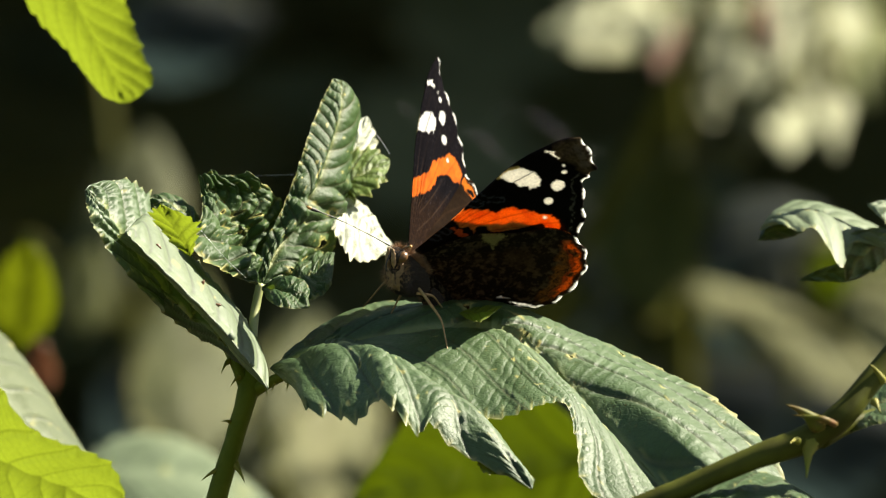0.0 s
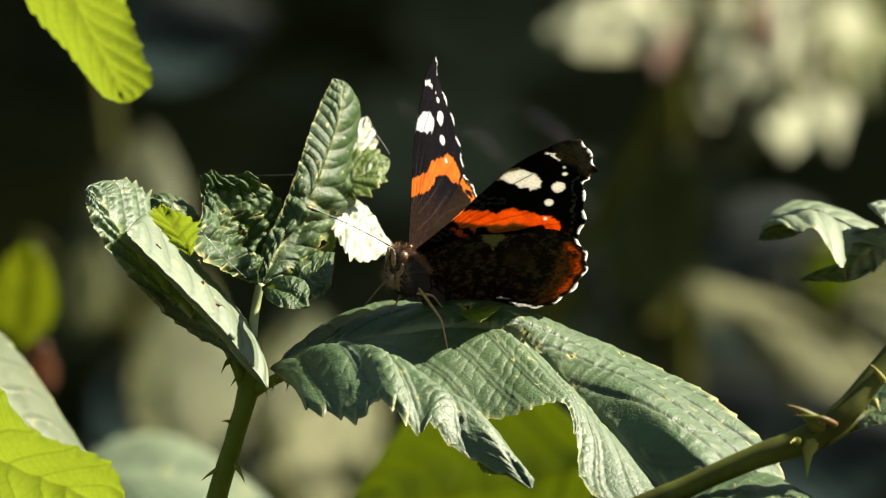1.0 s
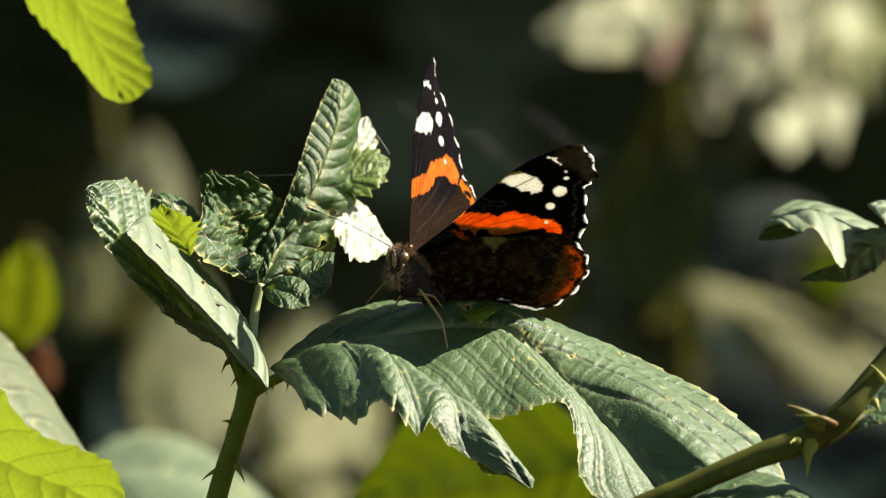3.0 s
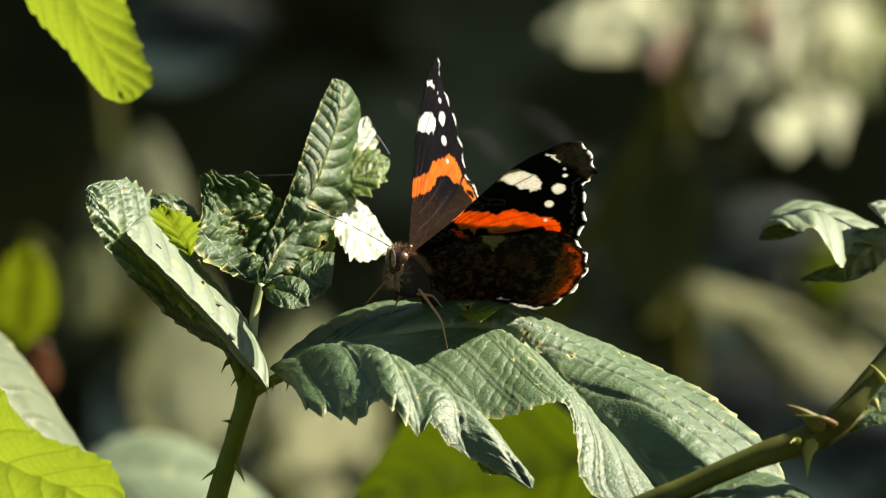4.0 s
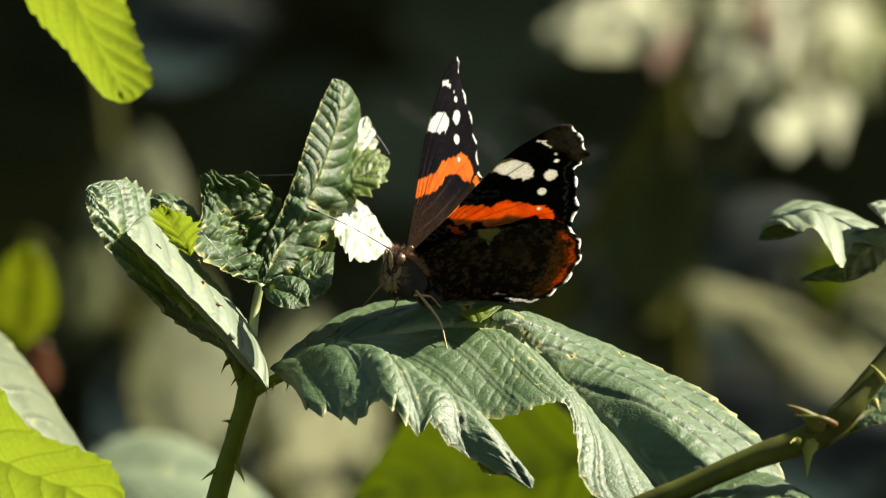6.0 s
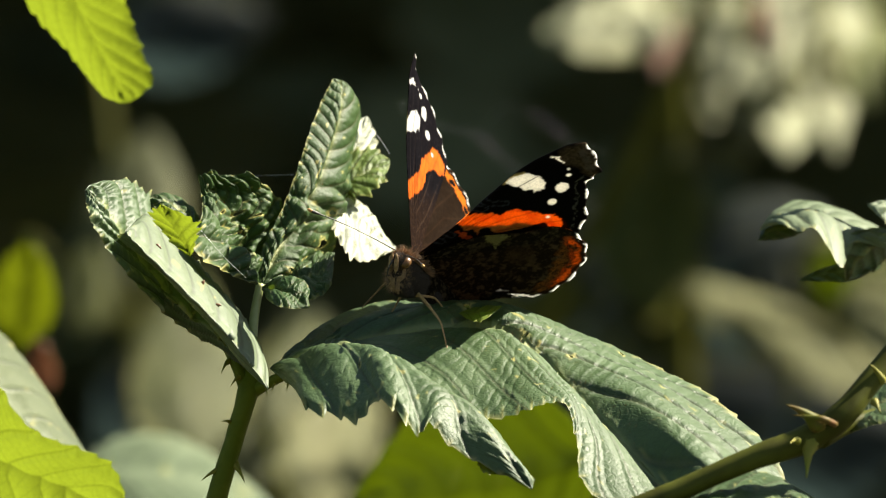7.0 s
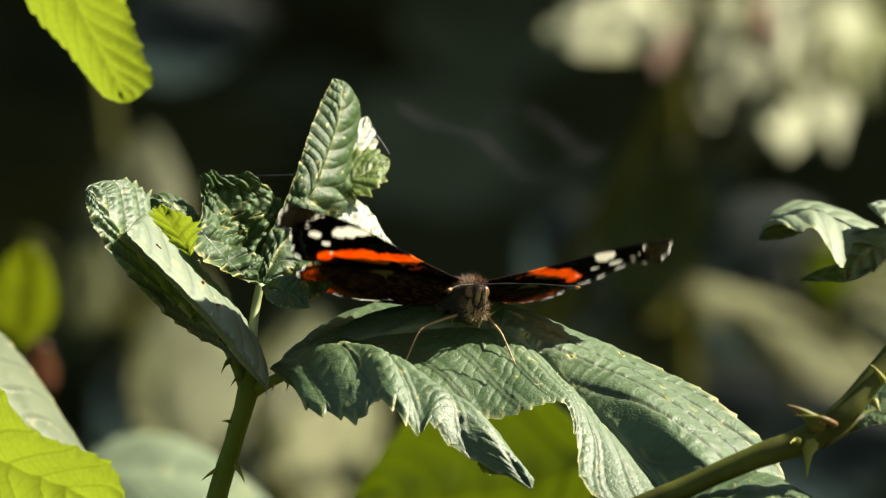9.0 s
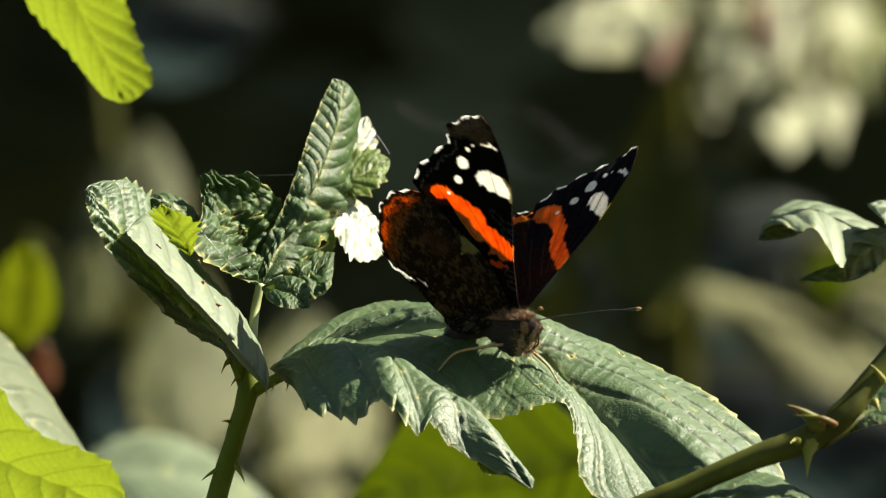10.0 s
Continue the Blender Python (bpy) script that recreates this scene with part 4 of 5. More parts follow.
def far_growth():
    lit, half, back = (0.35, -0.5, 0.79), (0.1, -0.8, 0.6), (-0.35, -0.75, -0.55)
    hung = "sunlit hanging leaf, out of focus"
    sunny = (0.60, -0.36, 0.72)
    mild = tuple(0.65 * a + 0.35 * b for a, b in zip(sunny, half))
    hanging = [(PALE_SHEEN, (41.9, 1300, 54.9), 200, 250, 120, sunny, hung), (PALE_SHEEN, (40.0, 1337, 58.5), 192, 170, 80, mild, hung), (PALE_SHEEN, (51.0, 1374, 60.4), 185, 170, 100, sunny, hung),
               (PALE_SHEEN, (44.6, 1301, 51.9), 215, 120, 80, sunny, hung), (PALE_SHEEN, (67.1, 1338, 51.8), 268, 270, 72, mild, hung), (PALE_SHEEN, (66.7, 1375, 39.2), 262, 130, 72, mild, hung),
               (PALE_SHEEN, (84.3, 1302, 36.0), 262, 210, 110, sunny, hung), (PALE_SHEEN, (93.1, 1339, 38.4), 276, 230, 90, mild, hung), (PALE_SHEEN, (79.3, 1376, 39.0), 254, 200, 80, mild, hung),
               (PALE_SHEEN, (83.2, 1303, 52.2), 270, 240, 140, mild, hung), (PALE_SHEEN, (94.8, 1340, 53.4), 265, 220, 120, sunny, hung), (DRY, (106.2, 1377, 56.0), 280, 200, 100, sunny, hung),
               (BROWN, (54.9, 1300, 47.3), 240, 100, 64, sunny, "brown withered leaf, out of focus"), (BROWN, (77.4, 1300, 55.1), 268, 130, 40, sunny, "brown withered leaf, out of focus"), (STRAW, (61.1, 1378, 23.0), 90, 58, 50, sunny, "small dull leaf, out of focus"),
               (STRAW, (70.7, 1305, 23.1), 80, 52, 46, sunny, "small dull leaf, out of focus"), (PALE_SHEEN, (89.5, 1379, 44.8), 285, 150, 90, sunny, hung),
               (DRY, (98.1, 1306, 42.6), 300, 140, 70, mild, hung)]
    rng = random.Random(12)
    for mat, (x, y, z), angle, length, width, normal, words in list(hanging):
        if mat is PALE_SHEEN:
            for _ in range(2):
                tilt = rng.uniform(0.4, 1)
                hanging.append((rng.choice((PALE_SHEEN, PALE_SHEEN, PALE_SHEEN, STRAW)), (x + rng.uniform(-0.06, 0.06) * length, y - rng.uniform(20, 80), z + rng.uniform(-0.05, 0.05) * length), angle + rng.uniform(-35, 35), length * rng.uniform(0.25, 0.5), width * rng.uniform(0.3, 0.6),
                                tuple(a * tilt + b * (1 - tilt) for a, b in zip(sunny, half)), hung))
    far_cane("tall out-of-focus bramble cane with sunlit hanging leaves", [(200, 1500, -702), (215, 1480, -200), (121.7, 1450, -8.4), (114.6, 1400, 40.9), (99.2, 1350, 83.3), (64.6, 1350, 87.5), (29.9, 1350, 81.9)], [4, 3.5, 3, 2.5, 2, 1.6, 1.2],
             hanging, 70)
    far_cane("olive out-of-focus bramble cane", [(100, 1600, -702), (105, 1600, -300), (62.2, 1600, -32.4), (61.9, 1600, -1.4), (60.7, 1600, 28.2), (58.4, 1600, 77)], [5, 4.4, 4.0, 3.8, 3.5, 3.2],
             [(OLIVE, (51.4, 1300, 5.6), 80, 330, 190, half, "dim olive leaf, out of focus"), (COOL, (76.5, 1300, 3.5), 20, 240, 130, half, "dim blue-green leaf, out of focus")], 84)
    far_cane("leaning out-of-focus bramble cane", [(60, 1250, -702), (50, 1250, -300), (23.8, 1250, -16.1), (37.3, 1250, 8.2), (53.5, 1250, 39.3), (69.7, 1250, 75.7)], [4, 3.5, 2.6, 2.4, 2.2, 2],
             [(OLIVE, (23, 1350, -16.5), 20, 260, 100, half, "dim olive leaf, out of focus")], 88)
    far_cane("out-of-focus bramble with a long pale leaf", [(190, 1150, -702), (185, 1150, -300), (175, 1150, -80), (114.2, 1120, -37.7)], [3.5, 3, 2.4, 1.8],
             [(STRAW, (80.5, 1350, -19.8), 154, 400, 88, lit, "long dull leaf, out of focus"), (STRAW, (96.2, 1340, -27.5), 154, 400, 96, lit, "long dull leaf, out of focus"), (STRAW, (106.8, 1250, -17.4), 150, 220, 120, half, "dull leaf, out of focus"), (OLIVE, (99.2, 1350, -5.4), 160, 260, 120, half, "dim olive leaf, out of focus"), (GREEN, (88.0, 1050, -5.8), 70, 120, 66, back, "small yellow-green leaf, out of focus")], 91)
    far_cane("low out-of-focus bramble with backlit leaves", [(30, 320, -702), (28, 320, -300), (30, 310, -90), (33.9, 300, -49.3)], [3, 2.4, 1.8, 1.2], [(GREEN, (6.7, 300, -41.2), 190, 480, 300, back, "green leaf lit from behind, out of focus")], 95)
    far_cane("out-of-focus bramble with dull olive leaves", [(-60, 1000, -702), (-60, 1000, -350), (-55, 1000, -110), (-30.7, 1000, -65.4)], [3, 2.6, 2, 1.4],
             [(STRAW, (-31.0, 1250, -38.0), 97, 400, 230, lit, "dull beige leaf, out of focus"), (DIM_DRY, (-58.5, 1100, -28.5), 100, 330, 190, lit, "dull olive leaf, out of focus"), (DIM_DRY, (-34.7, 1150, -27.5), 60, 200, 120, lit, "dull olive leaf, out of focus"), (DIM_DRY, (-45.8, 1200, -42.5), 80, 260, 140, half, "dull olive leaf, out of focus")], 97)
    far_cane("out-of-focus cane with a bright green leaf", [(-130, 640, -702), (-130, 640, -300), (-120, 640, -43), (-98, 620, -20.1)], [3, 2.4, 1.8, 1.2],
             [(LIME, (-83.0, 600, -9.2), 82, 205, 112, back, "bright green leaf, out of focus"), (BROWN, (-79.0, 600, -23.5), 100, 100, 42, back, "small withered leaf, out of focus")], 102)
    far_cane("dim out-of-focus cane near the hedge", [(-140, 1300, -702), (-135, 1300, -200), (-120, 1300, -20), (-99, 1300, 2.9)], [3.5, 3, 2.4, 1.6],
             [(DIM_DRY, (-77.5, 1450, 9.0), 78, 300, 170, half, "dim olive leaf, out of focus"), (OLIVE, (-86.7, 1300, -10.8), 80, 170, 90, half, "dim olive leaf, out of focus"), (OLIVE, (-62.9, 1350, -16.5), 80, 170, 110, half, "dim olive leaf, out of focus")], 104)

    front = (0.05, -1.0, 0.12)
    # These leaves are dim by their base colour, as if shaded.
    shaded = "leaf coloured dim blue-green to stand for shade, out of focus"
    far_cane("dim bramble cane with shade-coloured leaves", [(150, 1700, -702), (150, 1700, -400), (96.2, 1700, -69.4), (93.1, 1700, -30.1)], [4, 3.4, 2.6, 1.8],
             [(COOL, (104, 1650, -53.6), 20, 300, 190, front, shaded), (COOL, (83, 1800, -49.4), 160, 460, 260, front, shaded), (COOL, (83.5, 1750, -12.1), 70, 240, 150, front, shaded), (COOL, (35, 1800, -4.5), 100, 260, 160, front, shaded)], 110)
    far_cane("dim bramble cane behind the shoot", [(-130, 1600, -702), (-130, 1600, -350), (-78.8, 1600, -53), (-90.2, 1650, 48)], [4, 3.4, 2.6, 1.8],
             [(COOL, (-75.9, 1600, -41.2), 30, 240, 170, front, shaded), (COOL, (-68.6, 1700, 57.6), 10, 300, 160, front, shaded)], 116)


far_growth()


# ---- the butterfly ----
def near_line(U, V, pts):
    """Distance from each place to a broken line."""
    best = np.full(U.shape, 1e9)
    for (a, b), (c, d) in zip(pts[:-1], pts[1:]):
        ex, ey = c - a, d - b
        t = np.clip(((U - a) * ex + (V - b) * ey) / (ex * ex + ey * ey), 0, 1)
        best = np.minimum(best, np.hypot(U - a - t * ex, V - b - t * ey))
    return best


def lay(col, mask, colour):
    return col * (1 - mask[..., None]) + np.asarray(colour) * mask[..., None]


def soft(x, width=0.18):
    return np.clip(0.5 - x / width, 0, 1)


def patch(U, V, pts):
    """Signed distance to a closed outline on the wing, below zero inside."""
    ring = list(pts) + [pts[0]]
    inside = np.zeros(U.shape, bool)
    for (a, b), (c, d) in zip(ring[:-1], ring[1:]):
        if b != d:
            inside ^= ((V < b) != (V < d)) & (U < a + (V - b) / (d - b) * (c - a))
    return np.where(inside, -1, 1) * near_line(U, V, ring)


BAND_ABOVE = [(5.2, 10.2), (2.5, 12.8), (0.6, 14.8), (0.0, 17.0), (-2.8, 19.2), (-5.4, 21.9), (-7.6, 22.2), (-10.0, 22.1), (-11.2, 21.0), (-11.0, 19.0), (-9.5, 18.3), (-8.0, 18.2), (-5.6, 17.6), (-4.6, 16.6), (-3.0, 15.7), (-3.3, 14.2), (-2.0, 13.0), (-1.3, 11.6), (1.0, 9.8), (2.4, 8.3), (4.2, 7.6)]
BAND_BELOW = [(4.4, 9.6), (3.5, 11.8), (1.8, 13.6), (0.0, 14.5), (0.3, 15.6), (-0.3, 17.2), (-2.1, 18.3), (-4.0, 19.9), (-5.8, 21.4), (-8.0, 21.7), (-9.4, 20.9), (-8.4, 19.5), (-6.6, 19.3), (-5.6, 17.6), (-5.2, 15.8), (-4.2, 13.4), (-3.0, 11.8), (-1.7, 11.6), (-0.5, 10.5), (-1.5, 9.4), (0.2, 9.7), (1.0, 8.5), (2.8, 8.2)]
BAR = [(6.8, 18.6), (7.0, 20.2), (6.2, 22.2), (4.0, 23.6), (2.0, 23.7), (1.0, 22.8), (1.3, 21.2), (2.2, 21.2), (3.0, 20.0), (4.2, 19.9), (5.2, 19.0)]
FORE_VEINS = [[(2.6, 7.5), (4.2, 14.5), (5.8, 24), (4.6, 33)], [(2.2, 8.0), (2.6, 15.0), (2.6, 24), (0.8, 32.5)], [(1.6, 8.0), (0.8, 14.5), (-0.6, 22), (-3.0, 29)], [(1.0, 7.6), (-1.2, 13.5), (-3.2, 20), (-6.8, 27)], [(0.2, 6.8), (-2.8, 12), (-6.2, 18.5), (-10.0, 25)], [(-0.4, 4), (-4.6, 10), (-8.4, 16), (-12.2, 22.4)]]
FORE_FRINGE = [(4.9, 33.1), (3.3, 33.1), (1.7, 32.8), (-1.8, 29.8), (-4.9, 27.9), (-8.6, 26.2), (-11.2, 24.0)]
HIND_VEINS = [[(-2, 5), (-6.5, 13), (-13.0, 22)], [(-2.4, 4.6), (-9, 13), (-18.0, 21)], [(-2.8, 4), (-12, 12.5), (-22, 17)], [(-3, 3), (-13, 9), (-24.6, 12)], [(-3, 2), (-13, 5), (-24, 8)], [(-3, 1), (-12, 2), (-19, 4)]]


def fore_colours(U, V, w, s, rim, under):
    n1, n2 = lattice(U * 1.1 + 40, V * 1.1 + 40, 3), lattice(U * 3.2 + 40, V * 3.2 + 40, 4)
    n3 = lattice(U * 2.1 + V * 0.4 + 40, V * 0.7 + 40, 7)
    inner = np.clip((13 - V - 0.3 * U) / 6, 0, 1)
    col = np.zeros(U.shape + (3,)) + ((0.007, 0.006, 0.0085) if not under else (0.008, 0.007, 0.006))
    col = lay(col, inner * (0.8 + 0.2 * n2), (0.032, 0.016, 0.009) if not under else (0.009, 0.007, 0.006))
    vein = np.exp(-((np.minimum.reduce([near_line(U, V, p) for p in FORE_VEINS]) / 0.13) ** 2))
    band = patch(U, V, BAND_BELOW if under else BAND_ABOVE) + (0.0 if under else 0.25) + 0.22 * n3 + 0.10 * n2
    glow = (0.87, 0.33, 0.07) if under else (0.96, 0.22, 0.03)
    col = lay(col, soft(band, 0.3), glow)
    col = lay(col, soft(band, 0.3) * np.clip(0.5 * n1 + 0.15, 0, 0.5), (0.70, 0.12, 0.025))
    col = lay(col, soft(band, 0.3) * vein * 0.45, (0.30, 0.06, 0.015))
    if under:
        col = lay(col, soft(near_line(U, V, [(1.9, 7.2), (0.6, 7.7), (-1.2, 7.9)]) - 0.45 - 0.35 * n3), (0.70, 0.12, 0.03))
        for line in ([(6.2, 13.6), (4.0, 14.4), (2.2, 16.4)], [(5.2, 11.9), (3.4, 13.2)], [(3.2, 5.6), (1.6, 6.2)], [(2.6, 3.6), (1.4, 4.2)]):
            col = lay(col, soft(np.abs(near_line(U, V, line) - 0.55) - 0.16 + 0.25 * n2, 0.3) * 0.7, (0.075, 0.085, 0.11))
        apex = patch(U, V, [(7.2, 28.6), (6.2, 32.8), (1.8, 32.6), (-1.0, 30.6), (1.8, 29.4), (4.8, 28.4)]) + 0.5 * n1
        col = lay(col, soft(apex, 1.2) * (0.75 + 0.3 * n2), (0.20, 0.145, 0.080))
        for c in ((4.4, 31.6), (3.0, 31.5), (1.6, 31.2)):
            col = lay(col, soft(np.hypot(U - c[0], V - c[1]) - 0.7 - 0.2 * n2, 0.5) * 0.55, (0.24, 0.20, 0.15))
        sub = np.abs(rim - 1.75 - 0.35 * n1) - 0.24
        col = lay(col, soft(sub, 0.3) * np.clip(n2 + 0.5, 0, 1) * (U < 0) * 0.8, (0.20, 0.20, 0.17))
        col = lay(col, soft(near_line(U, V, [(6.8, 18.4), (7.2, 20.2), (6.6, 21.8)]) - 0.4) * 0.9, (0.58, 0.46, 0.14))
    else:
        col = lay(col, vein * np.clip((17 - V) / 5, 0.12, 1) * (1 - soft(band, 0.3)) * 0.6, (0.085, 0.050, 0.032))
        col = lay(col, np.clip(n2 + 0.2 * n1, 0, 1) * inner * 0.4, (0.060, 0.034, 0.020))
        col = lay(col, np.clip(lattice(U * 5 + 40, V * 5 + 40, 17) - 0.55, 0, 1) * 0.5, (0.16, 0.13, 0.14))
    white = (0.95, 0.94, 0.92) if not under else (0.92, 0.88, 0.74)
    bar = patch(U, V, BAR) + 0.12 * n2
    spots = np.minimum.reduce([bar, np.hypot((U + 0.65) * 0.95, V - 25.3) - 1.15 - 0.1 * n2, np.hypot(U + 2.75, (V - 22.45) * 1.2) - 0.9, np.hypot(U - 1.3, V - 27.5) - 0.48, np.hypot(U - 2.6, V - 28.1) - 0.26,
                               near_line(U, V, [(6.9, 27.2), (6.0, 27.9)]) - (0.22 if under else 0.42) - 0.2 * n2, near_line(U, V, [(6.0, 27.6), (4.4, 28.2)]) - (0.12 if under else 0.3) - 0.16 * n2, np.hypot(U + 5.5, (V - 20.3) * 1.2) - 0.42])
    spots = np.maximum(spots, 0.07 - np.abs(near_line(U, V, [(4.4, 18), (4.0, 25)])))
    col = lay(col, soft(spots, 0.25), white)
    reach = np.minimum.reduce([np.hypot(U - c[0], V - c[1]) for c in FORE_FRINGE])
    fringe = soft(rim - 0.42 - 0.15 * n2, 0.3) * soft(reach - np.where(U > 0, 0.62, 1.15), 0.3)
    return lay(col, fringe, (0.92, 0.91, 0.86))


def hind_colours(U, V, w, s, rim, under):
    n1, n2 = lattice(U * 0.9 + V * 0.3 + 40, V * 0.9 - U * 0.3 + 40, 13), lattice(U * 2.2 - V * 0.9 + 40, V * 2.2 + U * 0.9 + 40, 14)
    n3 = lattice(U * 4.7 + V * 2 + 40, V * 4.7 - U * 2 + 40, 15)
    vein = np.exp(-((np.minimum.reduce([near_line(U, V, p) for p in HIND_VEINS]) / 0.16) ** 2))
    if under:
        col = np.zeros(U.shape + (3,)) + (0.027, 0.019, 0.012)
        col = lay(col, np.clip(n1 + n2 * 0.7 + n3 * 0.3 + 0.08, 0, 1) * 0.8, (0.165, 0.120, 0.070))
        col = lay(col, np.clip(n2 * 1.2 - 0.35 + 0.5 * n3, 0, 1) * np.clip((9 - V) / 6, 0.15, 1) * 0.8, (0.19, 0.145, 0.085))
        col = lay(col, soft(np.hypot((U + 10.5) / 3.2, (V - 13.0) / 2.2) - 1 - 0.4 * n2, 0.6) * 0.55, (0.085, 0.055, 0.030))
        edge = patch(U, V, [(-12.4, 19.8), (-12.8, 22.2), (-16.5, 22.0), (-20.3, 20.2), (-22.8, 17.4), (-24.4, 13.6), (-24.2, 10.4), (-21.6, 10.6), (-19.2, 14.4), (-16.2, 16.9)]) + 0.5 * n1
        col = lay(col, soft(edge, 0.9) * np.clip(0.6 + 0.7 * n3 + 0.4 * n2, 0.1, 1), (0.40, 0.155, 0.036))
        col = lay(col, soft(edge, 0.6) * soft(np.abs(rim - 2.3 - 0.6 * n2) - 0.45, 0.5) * np.clip(n3 + 0.45, 0, 1), (0.045, 0.028, 0.018))
        col = lay(col, soft(rim - 0.95 - 0.2 * n2, 0.3) * 0.85, (0.014, 0.011, 0.010))
        col = lay(col, soft(patch(U, V, [(-1.6, 10.9), (-2.4, 12.6), (-4.5, 13.9), (-4.9, 12.3), (-6.2, 10.6), (-4.6, 10.8), (-3.4, 10.2)]) + 0.3 * n3, 0.4) * 0.9, (0.50, 0.44, 0.17))
        col = lay(col, vein * 0.4, (0.045, 0.034, 0.024))
    else:
        col = np.zeros(U.shape + (3,)) + (0.020, 0.011, 0.006)
        col = lay(col, np.clip(0.4 * n2 + 0.2, 0, 1), (0.034, 0.019, 0.010))
        col = lay(col, soft(np.abs(rim - 1.8) - 0.8 - 0.3 * n2, 0.3) * np.clip((V - 12) / 3, 0, 1), (0.88, 0.22, 0.025))
        dots = np.hypot((rim - 1.9) / 0.6, ((w * 6.5 + 0.2) % 1 - 0.5) / 0.16) - 1
        col = lay(col, soft(dots, 0.3), (0.010, 0.007, 0.006))
        col = lay(col, vein * 0.4, (0.06, 0.03, 0.015))
    fringe = soft(rim - 0.42 - 0.25 * n2, 0.3) * soft(np.abs((w * 8 + 0.1) % 1 - 0.5) - 0.27 - 0.05 * n1, 0.1) * np.clip((V - 5) / 2, 0.25, 1)
    return lay(col, fringe, (0.92, 0.91, 0.86))


def fore_bend(U, V):
    return (0.1 + 0.12 * U) * V / 25 - 1.5 * np.exp(-((U - 0.5) ** 2 + (V - 32.5) ** 2) / 10)


def hind_bend(U, V):
    return -0.035 * V + 0.10 * np.clip(-18 - U, 0, 9)


def wing_mesh(name, side, lead, outer, trail, base, colours, bend, scallops, ns=220, nw=170):
    """Two scaled faces a hair apart, drawn flat: u forwards, v outwards; a patch between four margins."""
    s, w = np.linspace(0, 1, ns), np.linspace(0, 1, nw)
    O = spline(outer, w)
    tang = np.gradient(O, axis=0)
    out = np.stack([-tang[:, 1], tang[:, 0]], axis=1)
    out /= np.linalg.norm(out, axis=1)[:, None]
    out *= np.sign(np.sum(out * (O - np.array([[-6.0, 5.0]])), axis=1))[:, None]
    O = O + out * (0.30 * np.cos(2 * np.pi * w * scallops) * np.sin(np.pi * w) ** 0.3)[:, None]
    C, I, Bs = spline(lead, s), spline(trail, s), spline(base, w)
    Sg, W = np.meshgrid(s, w, indexing="ij")
    P = (C[:, None] * (1 - W)[..., None] + I[:, None] * W[..., None] + Bs[None] * (1 - Sg)[..., None] + O[None] * Sg[..., None]
         - ((1 - Sg) * (1 - W))[..., None] * C[0] - ((1 - Sg) * W)[..., None] * I[0] - (Sg * (1 - W))[..., None] * C[-1] - (Sg * W)[..., None] * I[-1])
    U, V = P[..., 0], P[..., 1]
    rim = near_line(U, V, [tuple(p) for p in O[::3]] + [tuple(O[-1])])
    camber = bend(U, V) + 0.07 * np.cos(2 * np.pi * (W * 7 + 0.2)) * np.clip(V / 10, 0, 1) + 0.15 * lattice(U * 0.25 + 20, V * 0.25 + 20, 6)
    verts, cols, faces = [], [], []
    for k, under in enumerate((False, True)):
        z = camber - (0.12 if under else 0.0)
        down = np.minimum(V, 0)
        verts.append(np.stack([U, side * (1.3 + V - 0.23 * down + 1.2 * (1 - np.exp(down))), z + 0.64 * down], axis=2).reshape(-1, 3) / 1000)
        cols.append(colours(U, V, W, Sg, rim, under).reshape(-1, 3))
        i, j = np.meshgrid(np.arange(ns - 1), np.arange(nw - 1), indexing="ij")
        v0 = (i * nw + j).ravel() + k * ns * nw
        quad = np.stack([v0, v0 + 1, v0 + nw + 1, v0 + nw], axis=1)
        faces.append(quad if (side > 0) == under else quad[:, ::-1])
    me = mesh_of(name, np.vstack(verts), np.vstack(faces), WING, pattern=np.clip(np.vstack(cols), 0, 1))
    me.materials.append(WING_UNDER)
    me.polygons.foreach_set("material_index", np.repeat([0, 1], len(faces[0])))
    return me


FORE = dict(lead=[(1.3, 0), (2.5, 4.2), (3.8, 9.0), (5.7, 14.3), (7.2, 19.7), (7.7, 23.5), (7.7, 27.6), (7.2, 30.4), (6.0, 32.9)], outer=[(6.0, 32.9), (4.2, 33.15), (2.1, 32.9), (0.1, 32.3), (-1.0, 30.8), (-2.2, 29.3), (-4.8, 27.8), (-8.2, 26.2), (-10.7, 24.5), (-12.5, 22.3)],
            trail=[(-1.4, 0), (-4.5, 7.2), (-8.9, 14.8), (-12.5, 22.3)], base=[(1.3, 0), (-1.4, 0)])
HIND = dict(lead=[(-0.2, 0), (0.1, 5), (-0.9, 9.6), (-2.9, 12.6), (-5.1, 16.0), (-7.0, 19.8), (-9.2, 21.6), (-12.1, 22.6)], outer=[(-12.1, 22.6), (-15.5, 22.5), (-19.2, 21.1), (-22.4, 18.2), (-24.6, 14.6), (-25.2, 11.0), (-23.6, 8.6), (-20.6, 7.2), (-17.6, 5.9)],
            trail=[(-3.0, -3.0), (-8.6, -4.6), (-14.4, -2.6), (-17.4, 2.0), (-17.6, 5.9)], base=[(-0.2, 0), (-1.5, -1.8), (-3.0, -3.0)])


